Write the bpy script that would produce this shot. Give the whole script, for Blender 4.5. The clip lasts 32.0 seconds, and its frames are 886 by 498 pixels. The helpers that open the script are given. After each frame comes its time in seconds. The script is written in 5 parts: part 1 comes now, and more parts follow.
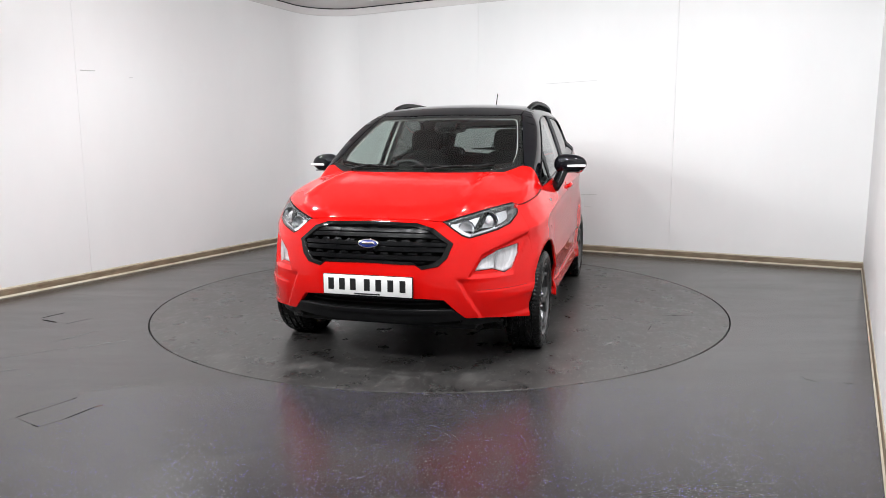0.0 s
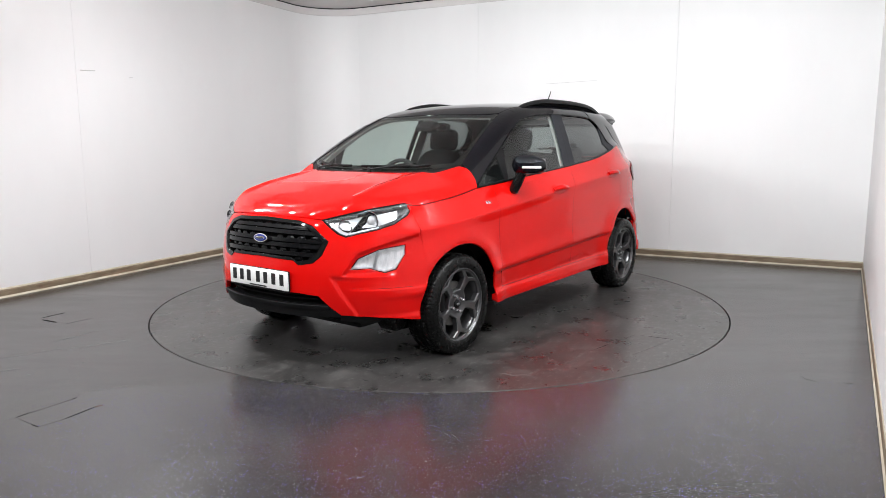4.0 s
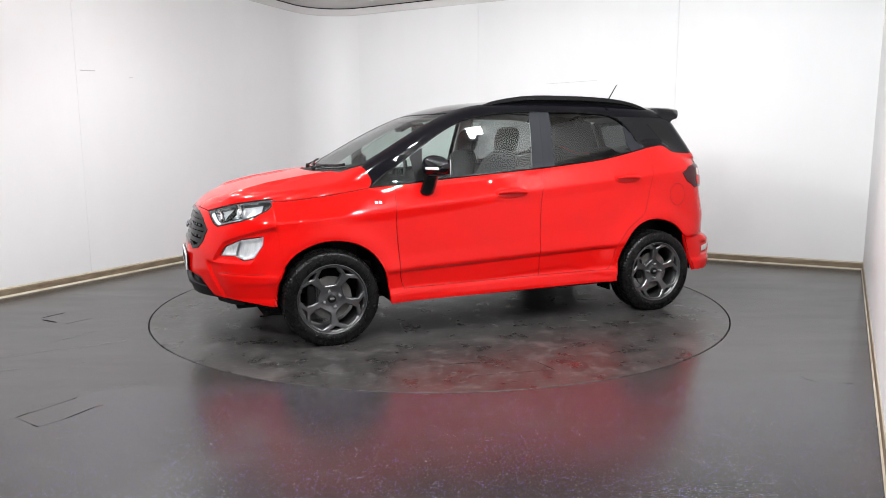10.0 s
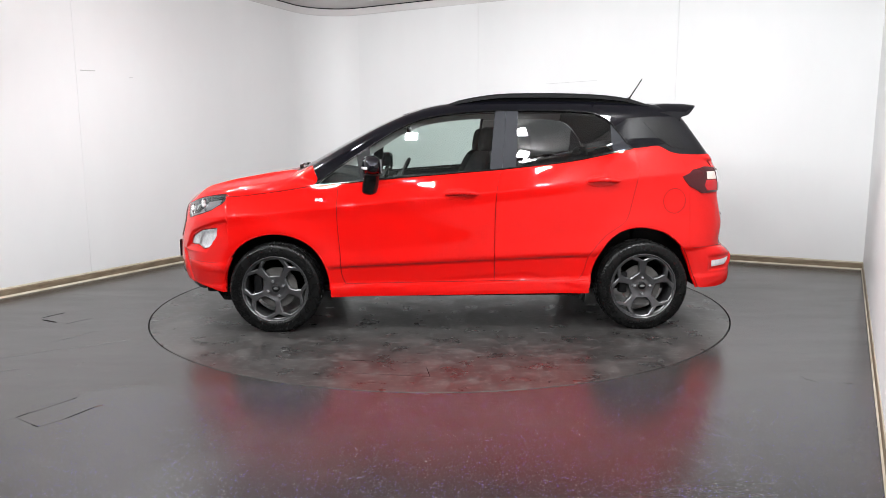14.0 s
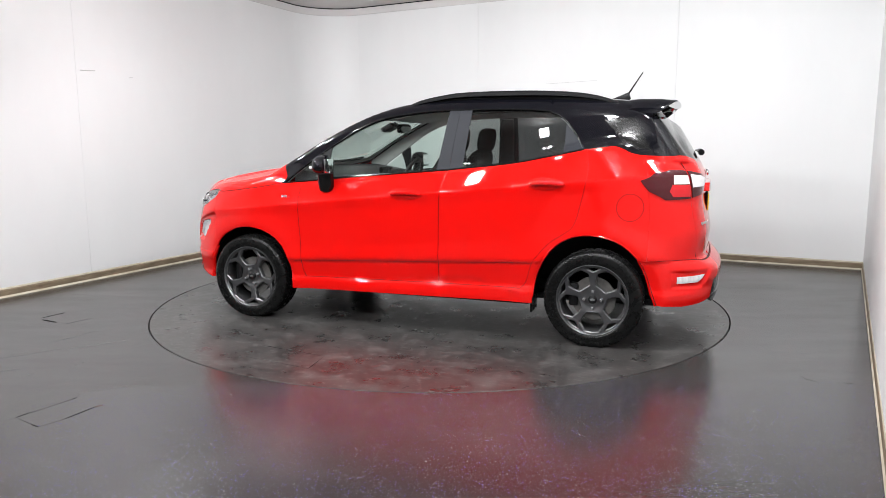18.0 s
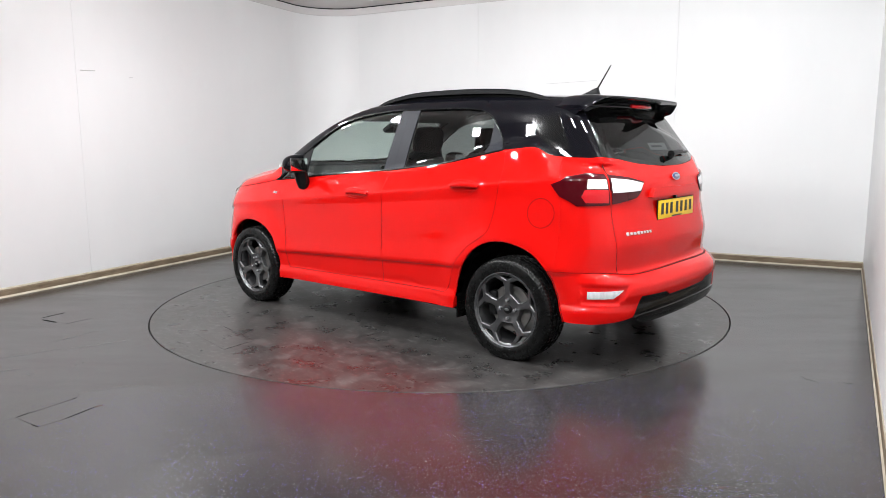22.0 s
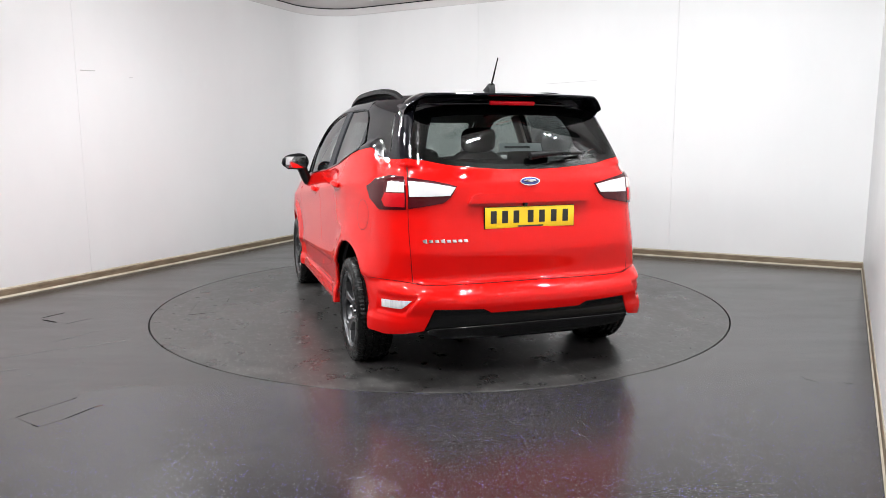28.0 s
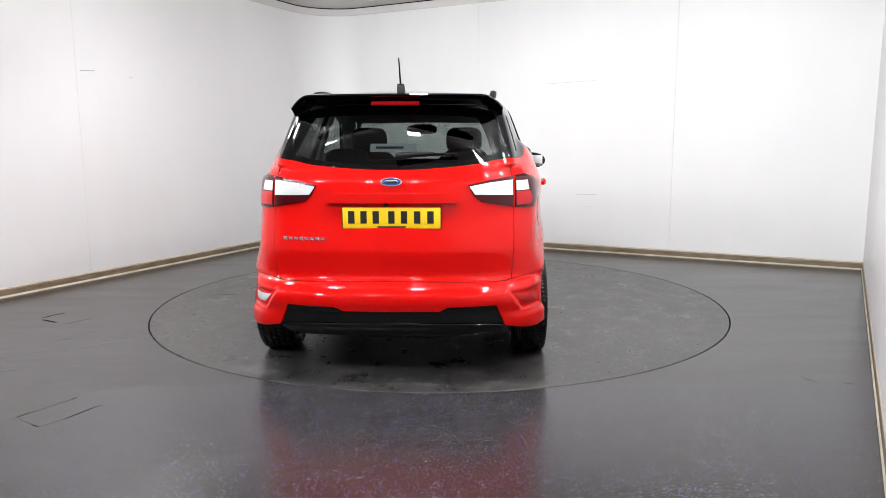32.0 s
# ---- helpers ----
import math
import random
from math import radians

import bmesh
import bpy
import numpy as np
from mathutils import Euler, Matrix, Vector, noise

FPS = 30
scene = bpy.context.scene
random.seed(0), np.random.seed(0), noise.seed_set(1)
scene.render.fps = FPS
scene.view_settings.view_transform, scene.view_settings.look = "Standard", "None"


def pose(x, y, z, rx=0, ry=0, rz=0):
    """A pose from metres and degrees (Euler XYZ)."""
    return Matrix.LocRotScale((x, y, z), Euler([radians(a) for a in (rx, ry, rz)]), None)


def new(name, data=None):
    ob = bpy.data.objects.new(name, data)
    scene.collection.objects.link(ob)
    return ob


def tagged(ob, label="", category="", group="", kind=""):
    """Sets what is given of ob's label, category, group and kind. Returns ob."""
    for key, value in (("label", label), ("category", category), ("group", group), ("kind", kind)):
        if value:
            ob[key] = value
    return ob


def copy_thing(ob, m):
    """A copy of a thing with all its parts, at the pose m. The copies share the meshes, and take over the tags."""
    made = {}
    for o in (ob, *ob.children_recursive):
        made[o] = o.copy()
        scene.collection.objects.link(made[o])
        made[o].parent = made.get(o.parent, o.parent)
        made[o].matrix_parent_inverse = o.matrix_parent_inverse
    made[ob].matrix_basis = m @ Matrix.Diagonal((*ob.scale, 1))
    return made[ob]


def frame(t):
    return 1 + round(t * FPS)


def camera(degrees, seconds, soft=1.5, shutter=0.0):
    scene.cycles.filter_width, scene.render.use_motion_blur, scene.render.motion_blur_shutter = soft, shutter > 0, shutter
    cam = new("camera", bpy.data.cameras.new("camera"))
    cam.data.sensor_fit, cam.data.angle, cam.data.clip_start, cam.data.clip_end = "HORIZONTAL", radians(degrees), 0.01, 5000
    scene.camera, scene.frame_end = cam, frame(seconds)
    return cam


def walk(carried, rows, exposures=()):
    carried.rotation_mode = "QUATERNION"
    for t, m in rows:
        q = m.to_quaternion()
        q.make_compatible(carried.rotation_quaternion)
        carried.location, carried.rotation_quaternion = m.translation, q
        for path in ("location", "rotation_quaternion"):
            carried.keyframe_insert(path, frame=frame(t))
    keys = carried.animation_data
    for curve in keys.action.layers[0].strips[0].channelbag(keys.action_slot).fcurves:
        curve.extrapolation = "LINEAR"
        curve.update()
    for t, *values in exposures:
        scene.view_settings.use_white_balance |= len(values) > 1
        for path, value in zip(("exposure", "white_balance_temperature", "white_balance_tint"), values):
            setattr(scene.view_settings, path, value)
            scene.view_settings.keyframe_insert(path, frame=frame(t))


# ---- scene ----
# ---------------------------------------------------------------- camera
cam = camera(64.26, 32.0, soft=0.5)
STILL = pose(0.0, -5.751, 1.280, 90 - 8.518, 0, -0.271) @ pose(0, 0, 0, 0, 0, -0.197)
walk(cam, [(0.0, STILL), (32.0, STILL)])

# the turntable's turn, in degrees, and the car's offset from its axis
TURN_START, TURN_RATE, CAR_OFFSET = 253.86, -5.2071, 0.156

# ---------------------------------------------------------------- world and exposure
scene.view_settings.exposure = 0.0
world = bpy.data.worlds.new("world")
world.use_nodes = True
world.node_tree.nodes["Background"].inputs[0].default_value = (0.9, 0.95, 1.0, 1)
world.node_tree.nodes["Background"].inputs[1].default_value = 0.02
scene.world = world
LAMP_STRENGTH = 365.0


# ---------------------------------------------------------------- materials
def make(name, base=(0.5, 0.5, 0.5), rough=0.5, metal=0.0, coat=0.0, spec=0.5, emit=None, power=0.0):
    m = bpy.data.materials.new(name)
    m.use_nodes = True
    b = m.node_tree.nodes["Principled BSDF"]
    b.inputs["Base Color"].default_value = (*base, 1)
    b.inputs["Roughness"].default_value = rough
    b.inputs["Metallic"].default_value = metal
    b.inputs["Coat Weight"].default_value = coat
    b.inputs["Coat Roughness"].default_value = 0.03
    b.inputs["Specular IOR Level"].default_value = spec
    if emit:
        b.inputs["Emission Color"].default_value = (*emit, 1)
        b.inputs["Emission Strength"].default_value = power
    return m


def node(m, kind, **values):
    n = m.node_tree.nodes.new(kind)
    for key, value in values.items():
        if key in n.inputs:
            n.inputs[key].default_value = value
        else:
            setattr(n, key, value)
    return n


def link(m, a, b):
    m.node_tree.links.new(a, b)


def shader(m):
    return m.node_tree.nodes["Principled BSDF"]


def ramp(m, fac, *stops):
    r = node(m, "ShaderNodeValToRGB")
    e = r.color_ramp.elements
    while len(e) < len(stops):
        e.new(0.5)
    for el, (p, c) in zip(e, stops):
        el.position = p
        el.color = (*c, 1) if len(c) == 3 else c
    link(m, fac, r.inputs[0])
    return r.outputs[0]


def noisy(m, scale, detail=4.0, rough=0.6, stretch=(1, 1, 1)):
    tc = node(m, "ShaderNodeTexCoord")
    mp = node(m, "ShaderNodeMapping")
    mp.inputs["Scale"].default_value = stretch
    link(m, tc.outputs["Object"], mp.inputs[0])
    n = node(m, "ShaderNodeTexNoise", Scale=scale, Detail=detail, Roughness=rough)
    link(m, mp.outputs[0], n.inputs["Vector"])
    return n.outputs["Fac"]


def bumped(m, fac, strength=0.2, distance=0.002):
    b = node(m, "ShaderNodeBump", Strength=strength, Distance=distance)
    link(m, fac, b.inputs["Height"])
    link(m, b.outputs[0], shader(m).inputs["Normal"])


def grained(m, base, dark, scale, rough, bump=0.1, stretch=(1, 1, 1)):
    """Two tones and two roughnesses over a noise, with a fine relief."""
    f = noisy(m, scale, 6.0, 0.62, stretch)
    link(m, ramp(m, f, (0.3, dark), (0.7, base)), shader(m).inputs["Base Color"])
    link(m, ramp(m, f, (0.3, (rough[0],) * 3), (0.7, (rough[1],) * 3)), shader(m).inputs["Roughness"])
    if bump:
        bumped(m, noisy(m, scale * 14, 3.0), bump, 0.001)
    return m


def mixed(m, fac, a, b):
    n = node(m, "ShaderNodeMix", data_type="RGBA")
    for sock, val in ((n.inputs[0], fac), (n.inputs[6], a), (n.inputs[7], b)):
        if isinstance(val, (int, float)):
            sock.default_value = val
        elif isinstance(val, tuple):
            sock.default_value = (*val, 1)
        else:
            link(m, val, sock)
    return n.outputs[2]


def pane_material(name, tint, gloss_rough=0.0):
    """Clear or tinted glass of one sheet: it lets light straight through and mirrors by Fresnel."""
    m = bpy.data.materials.new(name)
    m.use_nodes = True
    t = m.node_tree
    t.nodes.clear()
    out = t.nodes.new("ShaderNodeOutputMaterial")
    mix = t.nodes.new("ShaderNodeMixShader")
    face = node(m, "ShaderNodeLayerWeight")
    steep = node(m, "ShaderNodeMath", operation="POWER")
    link(m, face.outputs["Facing"], steep.inputs[0])
    steep.inputs[1].default_value = 4.0
    fr = node(m, "ShaderNodeMath", operation="MULTIPLY_ADD")
    link(m, steep.outputs[0], fr.inputs[0])
    fr.inputs[1].default_value = 0.9
    fr.inputs[2].default_value = 0.05
    face.inputs[0].default_value = 0.5
    tr = t.nodes.new("ShaderNodeBsdfTransparent")
    gl = t.nodes.new("ShaderNodeBsdfGlossy")
    tr.inputs[0].default_value = (*tint, 1)
    gl.inputs["Roughness"].default_value = gloss_rough
    link(m, fr.outputs[0], mix.inputs[0])
    link(m, tr.outputs[0], mix.inputs[1])
    link(m, gl.outputs[0], mix.inputs[2])
    link(m, mix.outputs[0], out.inputs[0])
    return m


def speckled(m, col, scale, radius, share, *tints):
    """Scattered chips of several tints over a colour."""
    tc = node(m, "ShaderNodeTexCoord")
    vor = node(m, "ShaderNodeTexVoronoi", Scale=scale)
    link(m, tc.outputs["Object"], vor.inputs["Vector"])
    near = node(m, "ShaderNodeMath", operation="LESS_THAN")
    link(m, vor.outputs["Distance"], near.inputs[0])
    near.inputs[1].default_value = radius
    sep = node(m, "ShaderNodeSeparateColor")
    link(m, vor.outputs["Color"], sep.inputs[0])
    few = node(m, "ShaderNodeMath", operation="LESS_THAN")
    link(m, sep.outputs[0], few.inputs[0])
    few.inputs[1].default_value = share
    both = node(m, "ShaderNodeMath", operation="MULTIPLY")
    link(m, near.outputs[0], both.inputs[0])
    link(m, few.outputs[0], both.inputs[1])
    return mixed(m, both.outputs[0], col, ramp(m, sep.outputs[1], *tints))


WORN_Y = -2.13


def vinyl():
    """Dark safety vinyl, rubbed in long faint streaks; towards the open end it keeps its blue, grey and white chips, beside the disc they are worn smooth."""
    m = make("speckled_grey_vinyl", (0.04, 0.038, 0.039), 0.3)
    broad, streak = noisy(m, 0.8, 3.0, 0.5), noisy(m, 1.6, 8.0, 0.7, (0.5, 2.4, 1))
    col = ramp(m, broad, (0.25, (0.027, 0.025, 0.0245)), (0.75, (0.037, 0.0345, 0.0335)))
    col = mixed(m, ramp(m, streak, (0.50, (0, 0, 0)), (0.80, (0.35,) * 3)), col, (0.10, 0.098, 0.096))
    plain = col
    col = speckled(m, col, 96.0, 0.20, 0.55, (0.0, (0.14, 0.11, 0.70)), (0.45, (0.24, 0.22, 0.58)), (0.7, (0.30, 0.31, 0.36)), (1.0, (0.55, 0.55, 0.56)))
    col = speckled(m, col, 210.0, 0.24, 0.30, (0.0, (0.12, 0.10, 0.30)), (0.5, (0.20, 0.20, 0.22)), (1.0, (0.34, 0.34, 0.34)))
    place = node(m, "ShaderNodeSeparateXYZ")
    link(m, node(m, "ShaderNodeTexCoord").outputs["Object"], place.inputs[0])
    wavy = node(m, "ShaderNodeMath", operation="MULTIPLY_ADD")
    link(m, broad, wavy.inputs[0])
    wavy.inputs[1].default_value = 0.9
    link(m, place.outputs["Y"], wavy.inputs[2])
    front = node(m, "ShaderNodeMapRange", interpolation_type="SMOOTHSTEP")
    link(m, wavy.outputs[0], front.inputs["Value"])
    for key, value in (("From Min", WORN_Y + 0.62), ("From Max", WORN_Y + 0.22), ("To Min", 0.0), ("To Max", 1.0)):
        front.inputs[key].default_value = value
    left = node(m, "ShaderNodeMapRange", interpolation_type="SMOOTHSTEP")
    link(m, place.outputs["X"], left.inputs["Value"])
    for key, value in (("From Min", -2.1), ("From Max", -1.5), ("To Min", 0.15), ("To Max", 1.0)):
        left.inputs[key].default_value = value
    kept = node(m, "ShaderNodeMath", operation="MULTIPLY")
    link(m, front.outputs[0], kept.inputs[0])
    link(m, left.outputs[0], kept.inputs[1])
    col = mixed(m, kept.outputs[0], mixed(m, 0.08, plain, col), col)
    link(m, col, shader(m).inputs["Base Color"])
    link(m, ramp(m, streak, (0.3, (0.18,) * 3), (0.75, (0.28,) * 3)), shader(m).inputs["Roughness"])
    bumped(m, noisy(m, 60.0, 4.0), 0.025, 0.001)
    shader(m).inputs["Specular IOR Level"].default_value = 0.40
    return m


def worn_disc():
    """Turntable vinyl: mottled by tyres, with pale rubbed patches, dark rubber smears and fine scratches."""
    m = make("dark_turntable_vinyl", (0.04, 0.04, 0.04), 0.3)
    broad, patchy, fine = noisy(m, 1.1, 4.0, 0.55), noisy(m, 4.5, 9.0, 0.68), noisy(m, 16.0, 8.0, 0.7, (1.0, 2.0, 1))
    scratch = noisy(m, 5.0, 10.0, 0.75, (0.6, 7.0, 1))
    col = ramp(m, broad, (0.30, (0.030, 0.0285, 0.0275)), (0.70, (0.051, 0.048, 0.0465)))
    col = mixed(m, ramp(m, patchy, (0.36, (0.7,) * 3), (0.54, (0, 0, 0))), col, (0.020, 0.019, 0.0185))
    col = mixed(m, ramp(m, patchy, (0.54, (0, 0, 0)), (0.72, (0.75,) * 3)), col, (0.105, 0.100, 0.096))
    col = mixed(m, ramp(m, fine, (0.54, (0, 0, 0)), (0.72, (0.8,) * 3)), col, (0.15, 0.145, 0.14))
    col = mixed(m, ramp(m, fine, (0.28, (0.7,) * 3), (0.42, (0, 0, 0))), col, (0.012, 0.012, 0.012))
    col = mixed(m, ramp(m, scratch, (0.64, (0, 0, 0)), (0.74, (0.6,) * 3)), col, (0.17, 0.165, 0.16))
    link(m, col, shader(m).inputs["Base Color"])
    link(m, ramp(m, patchy, (0.3, (0.22,) * 3), (0.7, (0.42,) * 3)), shader(m).inputs["Roughness"])
    bumped(m, fine, 0.05, 0.001)
    shader(m).inputs["Specular IOR Level"].default_value = 0.45
    return m


def wall_material():
    m = make("white_wall_paint", (0.8, 0.8, 0.8), 0.45)
    broad, fine = noisy(m, 0.7, 5.0, 0.6, (1, 1, 0.4)), noisy(m, 9.0, 6.0, 0.7, (1, 1, 0.5))
    link(m, ramp(m, broad, (0.3, (0.76, 0.765, 0.765)), (0.7, (0.82, 0.82, 0.82))), shader(m).inputs["Base Color"])
    link(m, ramp(m, fine, (0.3, (0.38,) * 3), (0.7, (0.55,) * 3)), shader(m).inputs["Roughness"])
    bumped(m, noisy(m, 5.0, 3.0), 0.05, 0.004)
    return m


WALL = wall_material()
CEILING = grained(make("ceiling_paint"), (0.70, 0.68, 0.67), (0.62, 0.605, 0.60), 1.2, (0.6, 0.8))
CEILING_FIELD = grained(make("pale_grey_ceiling_board"), (0.62, 0.61, 0.60), (0.54, 0.53, 0.52), 1.5, (0.7, 0.85))
SEAM = make("grey_joint_filler", (0.55, 0.55, 0.545), 0.7)
SKIRTING = grained(make("stained_brown_skirting"), (0.27, 0.21, 0.14), (0.11, 0.08, 0.05), 5.0, (0.5, 0.75), 0.2, (1, 1, 6))
BEAD = grained(make("cream_sealant_bead"), (0.60, 0.55, 0.45), (0.36, 0.31, 0.22), 6.0, (0.45, 0.7), 0.2)
FLOOR = vinyl()
TABLE = worn_disc()
SCUFF_PALE = make("pale_rubbed_scuff", (0.105, 0.105, 0.105), 0.45, spec=0.4)
SCUFF_DARK = make("dark_rubber_mark", (0.008, 0.008, 0.008), 0.5)
RUST = make("rust_brown_stain", (0.10, 0.035, 0.02), 0.8)
# the red paint darkened, as it looks in shade inside panel gaps
SHUT = make("dark_red_shut_line", (0.05, 0.001, 0.001), 0.5, spec=0.1)
MATTE = make("matte_black_rubber_seal", (0.004, 0.004, 0.004), 0.8, spec=0.08)
GAP = make("black_gap", (0.005, 0.005, 0.005), 0.8, spec=0.1)
LAMP = make("lamp_diffuser", (0.9, 0.9, 0.9), 0.5, emit=(0.965, 0.985, 1.0), power=LAMP_STRENGTH)
LAMP_FRAME = make("white_lamp_frame", (0.75, 0.75, 0.75), 0.4)
PAINT = make("red_car_paint", (0.57, 0.004, 0.003), 0.4, 0.0, 1.0, 0.0)
shader(PAINT).inputs["Coat IOR"].default_value = 1.37
BLACK_PAINT = make("black_gloss_paint", (0.003, 0.003, 0.0045), 0.3, 0.0, 1.0, 0.0)
shader(BLACK_PAINT).inputs["Coat IOR"].default_value = 1.36
GLOSS = make("gloss_black_plastic", (0.005, 0.005, 0.005), 0.10, spec=0.28)
PLASTIC = grained(make("black_grained_plastic"), (0.0075, 0.0075, 0.008), (0.0045, 0.0045, 0.005), 30.0, (0.34, 0.5), 0.1)
shader(PLASTIC).inputs["Specular IOR Level"].default_value = 0.16
TRIM = make("dark_grey_satin_trim", (0.020, 0.021, 0.025), 0.50, spec=0.12)
RUBBER = grained(make("black_tyre_rubber"), (0.006, 0.006, 0.006), (0.0035, 0.0035, 0.0035), 18.0, (0.20, 0.34), 0.1)
shader(RUBBER).inputs["Specular IOR Level"].default_value = 0.17
ALLOY = make("dark_grey_alloy", (0.105, 0.105, 0.109), 0.30, 0.8, 0.4)
HOUSING = make("dark_silver_lamp_housing", (0.055, 0.056, 0.058), 0.25, 0.4)
BAR = make("satin_black_grille_bar", (0.004, 0.004, 0.0045), 0.2, spec=0.14)
HATCH_LINE = make("worn_dark_joint", (0.030, 0.029, 0.028), 0.4)
# alloy made lighter than the spoke faces, standing in for chamfer highlights
ALLOY_EDGE = make("lightened_alloy_edge", (0.15, 0.15, 0.153), 0.36, 1.0)
STEEL = grained(make("brake_disc_steel"), (0.13, 0.125, 0.12), (0.07, 0.065, 0.06), 12.0, (0.3, 0.5), 0.1)
CHROME = make("chrome", (0.85, 0.85, 0.86), 0.08, 1.0)
BOLT = make("bright_zinc_bolt", (0.42, 0.42, 0.43), 0.25, 0.8)
DULL_CHROME = make("satin_chrome", (0.40, 0.41, 0.42), 0.32, 1.0)
LENS = pane_material("clear_lens", (0.93, 0.94, 0.95))
RED_LENS = make("red_lamp_lens", (0.45, 0.004, 0.008), 0.06)
DARK_LENS = make("smoked_red_lamp_lens", (0.045, 0.001, 0.003), 0.06, spec=0.4)
CLEAR_LAMP = grained(make("clear_fluted_lamp"), (0.70, 0.70, 0.70), (0.46, 0.47, 0.48), 22.0, (0.08, 0.2), 0.4, (1, 4, 0.5))
AMBER_LENS = grained(make("pale_amber_lamp"), (0.74, 0.66, 0.62), (0.60, 0.48, 0.43), 40.0, (0.08, 0.16), 0.15, (1, 6, 0.6))
MIRROR_LAMP = make("white_reflector", (0.86, 0.86, 0.87), 0.08, 0.35)
GLASS = pane_material("clear_green_glass", (0.72, 0.80, 0.765))
DARK_GLASS = pane_material("dark_tinted_glass", (0.23, 0.24, 0.24))
REAR_GLASS = pane_material("grey_tinted_glass", (0.28, 0.305, 0.30))
CLOTH = grained(make("dark_seat_cloth"), (0.009, 0.009, 0.0095), (0.005, 0.005, 0.0055), 6.0, (0.8, 0.95), 0.0)
shader(CLOTH).inputs["Specular IOR Level"].default_value = 0.08
DASH = grained(make("soft_black_dashboard"), (0.022, 0.022, 0.023), (0.014, 0.014, 0.014), 50.0, (0.5, 0.7), 0.2)
LINING = grained(make("pale_grey_headlining"), (0.46, 0.455, 0.44), (0.38, 0.375, 0.365), 30.0, (0.85, 0.95), 0.2)
PLATE_WHITE = make("white_plate", (0.80, 0.80, 0.78), 0.3)
PLATE_YELLOW = make("yellow_plate", (0.86, 0.55, 0.012), 0.3)
PLATE_INK = make("black_plate_bars", (0.012, 0.012, 0.012), 0.4)
BADGE_BLUE = make("blue_badge_enamel", (0.012, 0.028, 0.16), 0.15, 0.0, 1.0)
STICKER = make("pale_grey_sticker", (0.42, 0.44, 0.45), 0.5)


# ---------------------------------------------------------------- building helpers
def mesh_of(name, verts, faces, material, smooth=False, normals=None):
    me = bpy.data.meshes.new(name)
    me.from_pydata([tuple(map(float, v)) for v in verts], [], [tuple(map(int, f)) for f in faces])
    me.update()
    if material:
        me.materials.append(material)
    if smooth:
        me.polygons.foreach_set("use_smooth", [True] * len(me.polygons))
    if normals is not None:
        me.normals_split_custom_set_from_vertices([tuple(map(float, n)) for n in normals])
    return me


def piece(name, me, parent=None, m=None, label=""):
    ob = new(name, me)
    ob.parent = parent
    if m is not None:
        ob.matrix_basis = m
    return tagged(ob, label)


def part(name, bm, material, parent, label="", smooth=True, m=None):
    """Links a bmesh as one mesh object under a thing or a part."""
    bmesh.ops.recalc_face_normals(bm, faces=bm.faces)
    me = bpy.data.meshes.new(name)
    bm.to_mesh(me)
    bm.free()
    if material:
        me.materials.append(material)
    if smooth:
        me.polygons.foreach_set("use_smooth", [True] * len(me.polygons))
        me.set_sharp_from_angle(angle=radians(38))
    return piece(name, me, parent, m, label)


def box(size, at=(0, 0, 0), bevel=0.0, segments=2, bm=None, turn=None):
    bm2 = bmesh.new()
    bmesh.ops.create_cube(bm2, size=1)
    bmesh.ops.scale(bm2, vec=size, verts=bm2.verts)
    if bevel:
        bmesh.ops.bevel(bm2, geom=bm2.edges[:], offset=bevel, segments=segments, affect="EDGES", profile=0.5)
    m = Matrix.Translation(at) @ (turn or Matrix())
    bmesh.ops.transform(bm2, matrix=m, verts=bm2.verts)
    if bm is None:
        return bm2
    return merged(bm, bm2)


def merged(bm, other):
    me = bpy.data.meshes.new("t")
    other.to_mesh(me)
    other.free()
    bm.from_mesh(me)
    bpy.data.meshes.remove(me)
    return bm


def lathe(profile, steps=48, bm=None, axis="y", at=(0, 0, 0)):
    """Turns (radius, along) pairs round an axis."""
    bm = bm or bmesh.new()
    rings = []
    for r, a in profile:
        ring = []
        for i in range(steps):
            t = 2 * math.pi * i / steps
            c, s = r * math.cos(t), r * math.sin(t)
            p = {"y": (c, a, s), "z": (c, s, a), "x": (a, c, s)}[axis]
            ring.append(bm.verts.new(Vector(p) + Vector(at)))
        rings.append(ring)
    for a, b in zip(rings, rings[1:]):
        for i in range(steps):
            j = (i + 1) % steps
            bm.faces.new((a[i], a[j], b[j], b[i]))
    return bm


def tube(points, radius, sides=8, bm=None, flat=1.0):
    """A rod along points; flat squeezes it in height."""
    bm = bm or bmesh.new()
    pts = [Vector(p) for p in points]
    rings = []
    for i, p in enumerate(pts):
        d = (pts[min(i + 1, len(pts) - 1)] - pts[max(i - 1, 0)]).normalized()
        a = d.cross(Vector((0, 0, 1)))
        a = a.normalized() if a.length > 1e-4 else Vector((1, 0, 0))
        b = a.cross(d)
        r = radius[i] if isinstance(radius, (list, tuple)) else radius
        rings.append([bm.verts.new(p + r * (math.cos(t) * a + flat * math.sin(t) * b)) for t in (2 * math.pi * k / sides for k in range(sides))])
    for a, b in zip(rings, rings[1:]):
        for k in range(sides):
            j = (k + 1) % sides
            bm.faces.new((a[k], a[j], b[j], b[k]))
    bm.faces.new(rings[0])
    bm.faces.new(rings[-1])
    return bm


